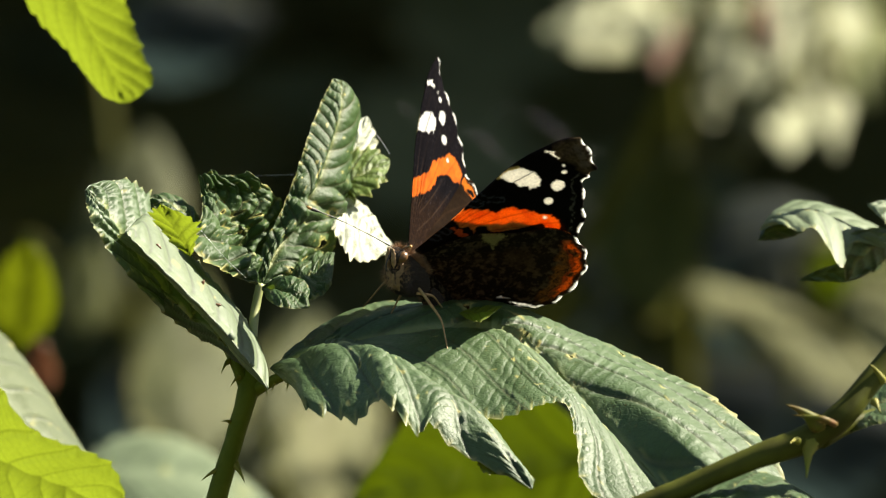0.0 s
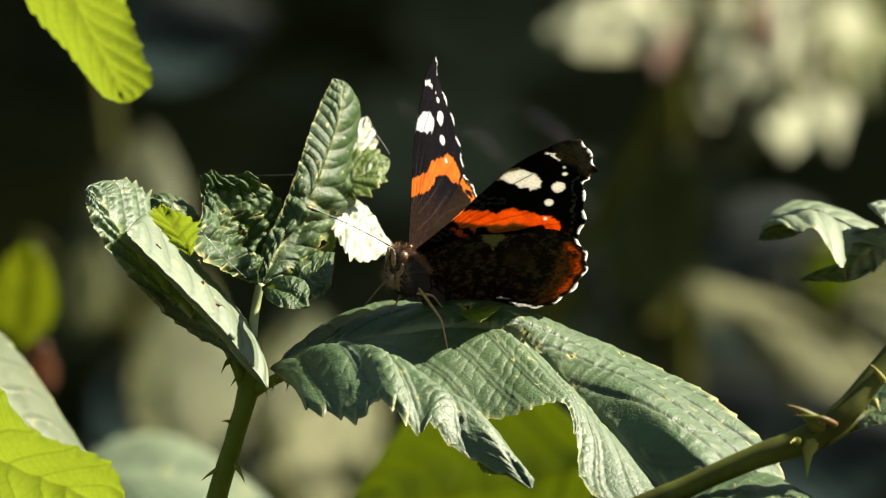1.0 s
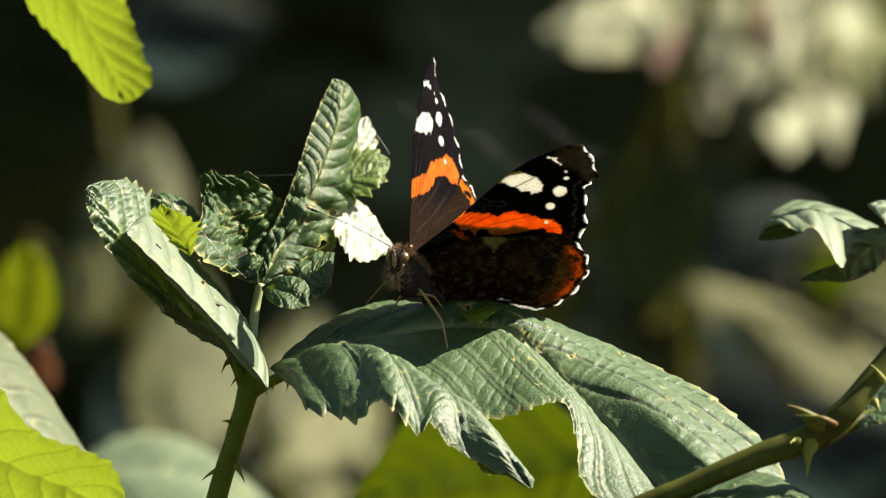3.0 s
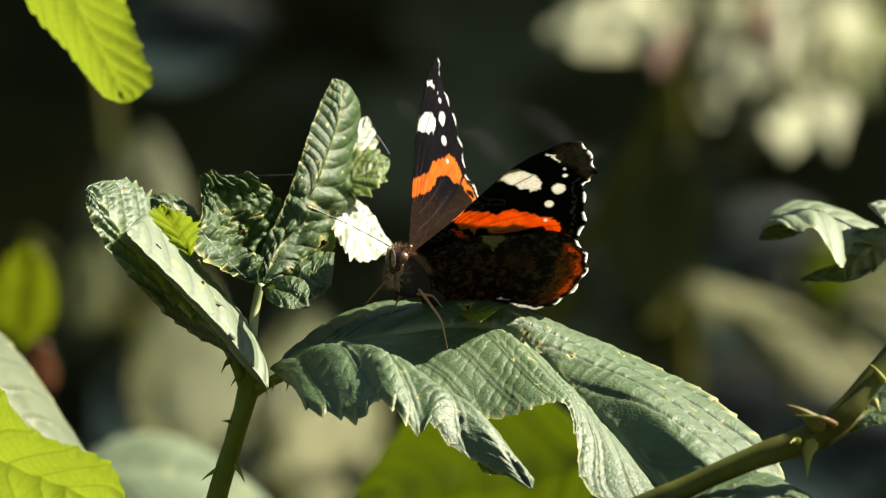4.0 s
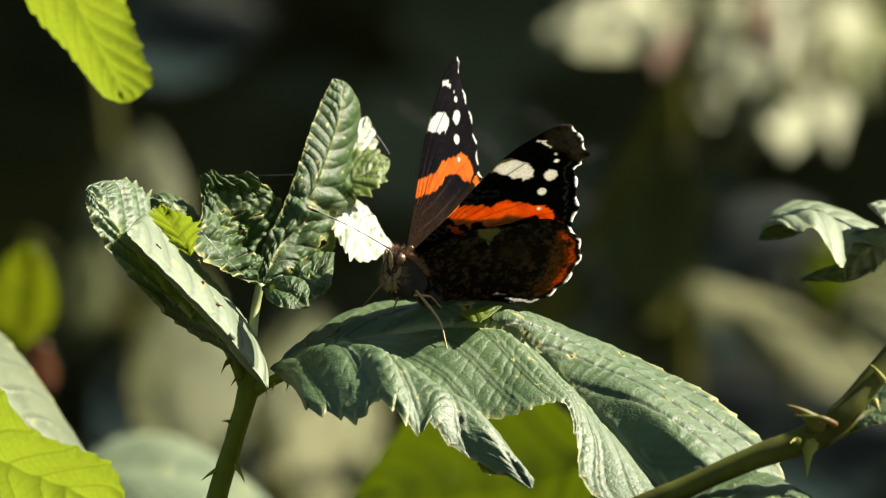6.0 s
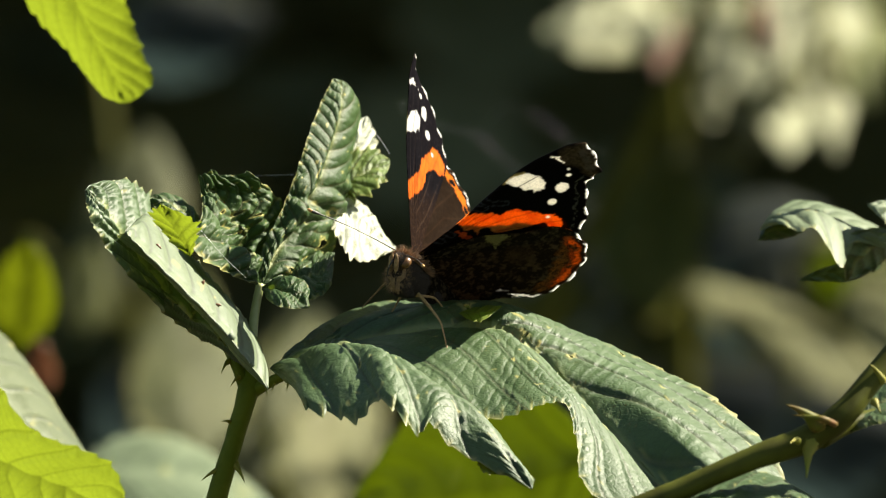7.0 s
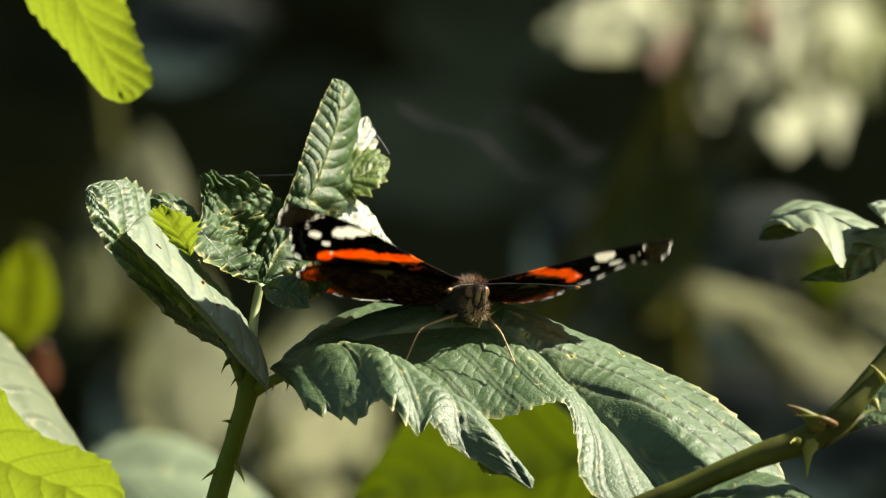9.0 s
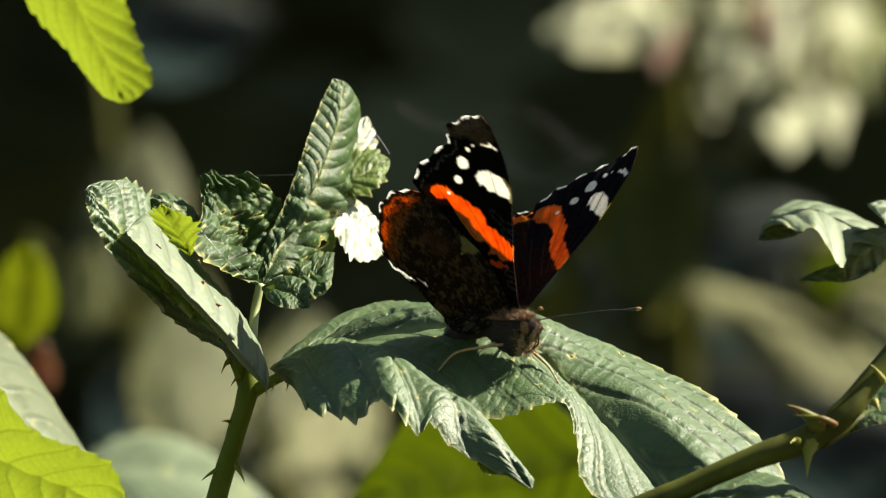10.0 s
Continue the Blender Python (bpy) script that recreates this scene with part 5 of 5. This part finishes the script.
def blob(name, parent, material, rings, sides=20, label="", rough=0.0):
    """A rounded body along x from rings of (x, y, z, half-width, half-height)."""
    t = np.linspace(0, 1, 26)
    c = spline([r[:3] for r in rings], t)
    r = np.maximum(spline([r[3:] for r in rings], t), 0.02)
    a = np.linspace(0, 2 * np.pi, sides, endpoint=False)
    bump = 1 + rough * lattice(t[:, None] * 14, np.cos(a)[None] * 3 + 9, 5)
    v = np.stack([c[:, None, 0] + 0 * a, c[:, None, 1] + r[:, :1] * np.cos(a) * bump, c[:, None, 2] + r[:, 1:] * np.sin(a) * bump], axis=2)
    v = np.vstack([v.reshape(-1, 3), c[0], c[-1]]) / 1000
    f = [(i * sides + j, i * sides + (j + 1) % sides, (i + 1) * sides + (j + 1) % sides, (i + 1) * sides + j) for i in range(25) for j in range(sides)]
    f += [(len(v) - 2, (j + 1) % sides, j) for j in range(sides)] + [(len(v) - 1, 25 * sides + j, 25 * sides + (j + 1) % sides) for j in range(sides)]
    return part(name, mesh_of(name, v, f, material), parent, label)


def small_tube(name, parent, material, points, radii, label="", **more):
    v, f = tube(points, radii, scale=lambda a: np.asarray(a) / 1000, **more)
    return part(name, mesh_of(name, v, f, material), parent, label)


def hair(parent, centre, radii, count, length, material, seed, back=0.5, name="hair", low=-1.0):
    """Fine tapering hairs that stand off an oval."""
    rng = np.random.RandomState(seed)
    V, F = [], []
    for _ in range(count):
        d = rng.normal(size=3)
        d /= np.linalg.norm(d)
        d[2] = max(d[2], low)
        root = np.array(centre) + d * np.array(radii) * 0.97
        way = d + np.array([-back, 0, 0.15]) + rng.normal(size=3) * 0.25
        way /= np.linalg.norm(way)
        tip = root + way * length * rng.uniform(0.5, 1.1)
        side = np.cross(way, rng.normal(size=3))
        side *= 0.045 / np.linalg.norm(side)
        b = len(V)
        V += [root - side, root + side, tip]
        F.append((b, b + 1, b + 2))
    return tagged(part(name, mesh_of(name, np.array(V) / 1000, F, material, smooth=False), parent), kind="stuff")


butterfly = tagged(new("butterfly"), "black, orange and white butterfly resting on a bramble leaf", "butterfly")
WINGS = {}
for side in (1, -1):
    WINGS[side] = (part("forewing", wing_mesh("forewing", side, colours=fore_colours, bend=fore_bend, scallops=6, **FORE), butterfly, "black forewing with orange band and white spots"),
                   part("hindwing", wing_mesh("hindwing", side, colours=hind_colours, bend=hind_bend, scallops=7, **HIND), butterfly, "dark brown hindwing with orange margin"))
thorax = blob("thorax", butterfly, BODY, [(3.0, 0, -2.2, 0.5, 0.8), (1.8, 0, -2.4, 1.7, 2.4), (-0.8, 0, -2.5, 2.1, 3.0), (-4.0, 0, -2.2, 1.8, 2.6), (-6.4, 0, -1.7, 1.2, 1.5)], label="furry brown thorax", rough=0.06)
hair(thorax, (-1.2, 0, -2.4), (4.2, 2.1, 2.9), 1500, 1.2, DARK_FUR, 5, 0.9)
hair(thorax, (-0.6, 0, -1.6), (3.8, 1.9, 2.3), 1500, 2.0, FUR, 8, 0.8, low=0.45)
abdomen = blob("abdomen", butterfly, BODY, [(-5.6, 0, -1.6, 1.0, 1.1), (-8, 0, -1.9, 1.6, 1.7), (-12, 0, -2.6, 1.5, 1.6), (-16, 0, -3.6, 1.0, 1.1), (-18.5, 0, -4.2, 0.3, 0.3)], label="dark brown abdomen", rough=0.05)
hair(abdomen, (-10, 0, -2.2), (5.5, 1.5, 1.6), 400, 0.8, FUR, 6)
head = blob("head", butterfly, BODY, [(2.2, 0, -1.6, 0.8, 0.9), (3.1, 0, -1.7, 1.5, 1.45), (4.2, 0, -1.9, 1.4, 1.4), (5.2, 0, -2.3, 0.5, 0.5)], label="brown hairy head")
hair(head, (3.6, 0, -1.6), (1.5, 1.2, 1.46), 600, 1.0, FUR, 7, -0.3)
FEELERS = {}
for side in (1, -1):
    blob("eye", head, EYE, [(2.6, side * 1.0, -1.7, 0.15, 0.15), (2.95, side * 1.15, -1.7, 0.65, 0.8), (3.5, side * 1.22, -1.8, 0.82, 1.0), (4.1, side * 1.1, -1.9, 0.62, 0.78), (4.45, side * 0.95, -2.0, 0.12, 0.12)], 16, "domed brown compound eye")
    blob("palp", head, FACE, [(3.4, side * 0.5, -3.8, 0.2, 0.3), (4.4, side * 0.55, -3.1, 0.4, 0.6), (5.1, side * 0.5, -2.4, 0.36, 0.5), (5.9, side * 0.42, -1.7, 0.1, 0.12)], 10, "pale hairy palp")
    feeler = small_tube("antenna", head, ANTENNA, [(0, 0, 0), (5.8, 0, 0.3), (11.6, 0, 0.3), (16.5, 0, 0)], [0.12, 0.085, 0.08, 0.10], "thin ringed antenna", steps=60, sides=6, wobble=0.6)
    small_tube("club", feeler, ANTENNA, [(14.6, 0, 0.12), (15.4, 0, 0.06), (16.2, 0, 0), (16.7, 0, 0)], [0.09, 0.25, 0.30, 0.26], "dark antenna club", steps=10, sides=8)
    small_tube("club_tip", feeler, CLUB, [(16.4, 0, 0), (16.8, 0, 0), (17.05, 0, 0), (17.2, 0, 0)], [0.29, 0.27, 0.18, 0.04], "orange antenna tip", steps=8, sides=8)
    FEELERS[side] = feeler
blob("breast", thorax, BODY, [(3.4, 0, -2.9, 0.5, 0.6), (2.0, 0, -4.0, 1.8, 1.5), (-0.4, 0, -4.7, 2.1, 1.7), (-3.6, 0, -4.3, 1.0, 0.9)], 16, "hairy underside of the thorax", 0.1)
blob("chest", thorax, FACE, [(3.0, 0, -2.2, 0.6, 0.6), (2.7, 0, -3.4, 1.5, 1.3), (1.5, 0, -4.7, 1.6, 1.4), (-0.4, 0, -5.7, 0.8, 0.7)], 16, "warm brown hairy chest", 0.14)
for side in (1, -1):
    small_tube("foreleg", thorax, BODY, [(3.6, side * 0.5, -2.8), (3.7, side * 0.85, -4.0), (2.5, side * 0.9, -5.4), (0.3, side * 0.5, -6.3)], [0.08, 0.11, 0.11, 0.07], "short dark folded foreleg", steps=20, sides=8)
hair(thorax, (-1.0, 0, -4.0), (2.4, 1.4, 1.4), 400, 1.0, DARK_FUR, 9, 0.4)
hair(thorax, (1.9, 0, -3.9), (1.9, 1.7, 2.3), 900, 1.3, FACE, 10, 0.2)
small_tube("proboscis", head, ANTENNA, [(5.2, 0, -2.6), (5.2, 0, -4.0), (4.4, 0, -5.0), (3.6, 0, -4.8)], [0.16, 0.14, 0.12, 0.08], "coiled proboscis", steps=14, sides=6)

# seconds; place across, along and up in mm; heading, nose and lean in degrees; left and right wing opening
FLIGHT = [
    (0.0, -5.1, 0, -1.4, -121.5, -30.8, -8.3, 39.9, 75.8), (0.3, -4.6, 0, -1.4, -121.2, -30.9, -8.4, 30.5, 65.5), (0.5, -4.6, 0, -1.2, -121.5, -30.9, -8.3, 29.4, 64.6),
    (0.7, -4.7, 0, -1.3, -121.3, -31.0, -8.3, 30.7, 66.0), (1.0, -5.1, 0, -1.4, -121.5, -30.8, -8.3, 39.1, 75.0), (1.2, -5.0, 0, -1.4, -121.6, -30.8, -8.3, 38.3, 74.1),
    (1.5, -5.0, 0, -1.4, -121.5, -30.8, -8.3, 35.3, 70.9), (1.8, -5.1, 0, -1.4, -121.5, -31.1, -8.2, 36.0, 71.6), (2.0, -5.2, 0, -1.4, -121.5, -30.8, -8.3, 39.4, 76.1),
    (2.5, -5.0, 0, -1.5, -121.5, -30.8, -8.3, 37.5, 74.2), (4.0, -5.1, 0, -1.5, -121.5, -30.8, -8.3, 38.7, 75.7), (4.5, -5.2, 0, -1.5, -121.5, -30.8, -8.3, 40.7, 77.5),
    (5.0, -5.3, 0, -1.6, -121.5, -30.8, -8.3, 42.0, 78.8), (5.5, -5.4, 0, -1.6, -121.6, -30.8, -8.3, 44.0, 80.4), (5.8, -5.5, 0, -1.6, -121.4, -30.4, -8.2, 44.1, 81.8),
    (6.8, -5.0, 0, -2.3, -119.3, -25.2, -21.9, 69.0, 75.4), (6.9, -4.7, 0, -1.9, -117.5, -25.4, -21.3, 56.2, 63.9), (7.0, -4.5, 0, -1.8, -116.9, -25.3, -21.0, 51.0, 59.7),
    (7.25, -4.6, 0, -2.0, -117.0, -25.4, -21.0, 56.2, 65.3), (7.5, -4.6, 0, -2.2, -116.9, -25.4, -21.0, 59.2, 68.2), (7.75, -4.3, 0, -2.2, -116.5, -25.5, -21.1, 50.9, 60.3),
    (8.0, -4.2, 0, -2.0, -116.9, -25.5, -21.0, 49.9, 59.3), (8.1, -4.3, 0, -2.9, -113.7, -20.3, -4.6, 48.2, 90.3), (8.2, -3.6, 0, -2.8, -109.4, -17.7, -4.3, 54.6, 89.9),
    (8.3, -0.7, 0, -3.5, -95.7, -16.4, -11.9, 74.7, 72.4), (8.4, 3.1, -2, -4.0, -62.4, -5.8, -0.2, 45.1, 75.9), (8.5, 3.4, -4, -6.0, -54.6, -2.9, -0.7, 41.5, 45.4),
    (8.6, 1.7, -4.2, -5.7, -64.1, -5.2, -0.2, 17.5, 20.8), (8.7, 2.9, -4.3, -5.7, -63.0, -5.7, 0.5, 1.3, 12.1), (8.8, 3.0, -4.5, -5.6, -64.4, -7.7, 1.6, 0.2, 12.8),
    (8.9, 3.9, -4.7, -5.4, -65.4, -9.5, 2.4, -0.2, 13.6), (9.0, 3.9, -4.8, -5.7, -67.1, -11.3, 3.4, 5.1, 21.9), (9.1, 3.6, -5, -6.0, -68.7, -10.6, 4.2, 35.1, 52.7),
    (9.2, 6.4, -6, -7.4, -67.6, -8.1, 5.6, 56.8, 81.5), (9.3, 5.6, -6.3, -7.7, -67.5, -7.1, 6.6, 58.4, 82.8), (9.4, 5.3, -6.7, -7.9, -65.1, -7.7, 3.4, 52.1, 75.9),
    (9.5, 5.9, -7, -7.3, -62.0, -8.4, 0.6, 27.1, 46.0), (9.6, 5.1, -7.3, -7.1, -69.3, -9.2, 0.6, 4.0, 22.5), (9.7, 5.7, -7.7, -6.9, -69.2, -9.5, 0.9, 3.3, 23.2),
    (9.8, 6.0, -8, -6.9, -66.2, -6.0, 1.9, 6.9, 23.5), (9.9, 9.2, -11, -8.7, -54.8, -1.8, 2.9, 37.2, 59.7), (10.0, 11.5, -15, -10.6, -47.2, 0.3, 2.0, 48.6, 68.0)]
# seconds and the place across and up, in mm, to which the tip of each antenna points
FEELER_TIPS = {1: [(0, -5.1, 0.4), (5.8, -5.1, 0.4), (7, -3.1, -2.7), (8, -3.1, -2.7), (8.1, 2.2, -1.9), (8.3, 11.8, -4.4), (8.5, 21.4, -6.4), (9, 21.4, -6.1), (9.3, 23.2, -8.0), (9.5, 23.0, -8.9), (9.7, 23.5, -10.5), (9.9, 28.4, -10.4), (10, 31.3, -9.4)],
               -1: [(0, -21.3, 6.6), (5.8, -21.3, 6.6), (7, -21.2, 6.2), (8, -21.2, 6.2), (8.1, -18.4, 1.9), (8.3, -11.6, -3.4), (8.5, 0.9, -6.2), (9, 1.0, -6.4), (9.3, 2.8, -7.3), (9.5, 2.5, -8.0), (9.7, 3.2, -7.6), (9.9, 10.0, -8.2), (10, 15.4, -9.3)]}
# where the four feet stand before and after the turn
FEET = (((1, -10.8, -17.1), (11.5, -14, -18.3)), ((-13, 14, -9.4), (-6.2, -13, -18.5)), ((1.4, 6, -10.4), (5.9, 2, -13.4)), ((-8.5, 6, -10.7), (1.4, 2, -13)))


def flight_pose(row):
    t, x, y, z, yaw, nose, lean = row[:7]
    return Matrix.Translation(at((x, y, z))) @ pose(0, 0, 0, lean, nose, yaw)


# legs: drawn from the hip along +x with a bent knee, as long as the mean way to their two footholds
LEGS = []
for k, (side, x) in enumerate(((1, -1.6), (-1, -1.0), (1, -3.4), (-1, -3.4))):
    hip = Vector((x, side * (2.8 if k == 0 else 1.3), -4.4)) / 1000
    before, after = flight_pose(FLIGHT[9]), flight_pose(FLIGHT[32])
    reach = 500 * ((before.inverted() @ Vector(at(FEET[k][0])) - hip).length + (after.inverted() @ Vector(at(FEET[k][1])) - hip).length)
    knee = (1.2, 2.5, 1.0, 1.0)[k]
    leg = small_tube("leg", butterfly, LEG, [(0, 0, 0), (reach * 0.25, 0, knee * 0.55), (reach * 0.52, 0, knee), (reach * 0.58, 0, knee * 0.95), (reach * 0.86, 0, knee * 0.3), (reach, 0, -0.05)], [0.25, 0.24, 0.18, 0.15, 0.12, 0.09], "thin straw-coloured leg", steps=30, sides=8)
    LEGS.append((leg, hip))


# ---- motion ----
def motions():
    rows, fore, hind = [], {1: [], -1: []}, {1: [], -1: []}
    legs = [[] for _ in LEGS]
    feelers = {1: [], -1: []}
    for row in FLIGHT:
        t, left, right = row[0], row[7], row[8]
        m = flight_pose(row)
        rows.append((t, m))
        for side, opening in ((1, left), (-1, right)):
            fore[side].append((t, pose(0, 0, 0, side * opening)))
            hind[side].append((t, pose(0, 0, -0.00035, side * (opening - 1.2)) @ pose(0, 0, 0, 0, 0, side * 4.5 * min(max((t - 8.2) / 0.2, 0), 1))))
        turned = min(max((t - 8.2) / 0.2, 0), 1)
        for k, (leg, hip) in enumerate(LEGS):
            foot = Vector(at(FEET[k][0])).lerp(Vector(at(FEET[k][1])), turned) + Vector((0.0055, -0.003, -0.0022)) * min(max((t - 9.8) / 0.2, 0), 1)
            way = m.inverted() @ foot - hip
            legs[k].append((t, Matrix.Translation(hip) @ way.to_track_quat("X", "Z").to_matrix().to_4x4()))
        for side, line in FEELER_TIPS.items():
            x, z = (np.interp(t, [p[0] for p in line], [p[k] for p in line]) for k in (1, 2))
            root = Vector((3.8, side * 0.6, -0.7)) / 1000
            base = m @ root
            across, up = x / 1000 - base.x, z / 1000 + HEIGHT - base.z
            ahead = -math.sqrt(max(0.0168**2 - across * across - up * up, 0.003**2))
            way = m.to_3x3().inverted() @ Vector((across, ahead, up))
            feelers[side].append((t, Matrix.Translation(root) @ way.to_track_quat("X", "Z").to_matrix().to_4x4()))
    walk(butterfly, rows)
    for side in (1, -1):
        walk(WINGS[side][0], fore[side])
        walk(WINGS[side][1], hind[side])
        walk(FEELERS[side], feelers[side])
    for k, (leg, hip) in enumerate(LEGS):
        walk(leg, legs[k])


motions()
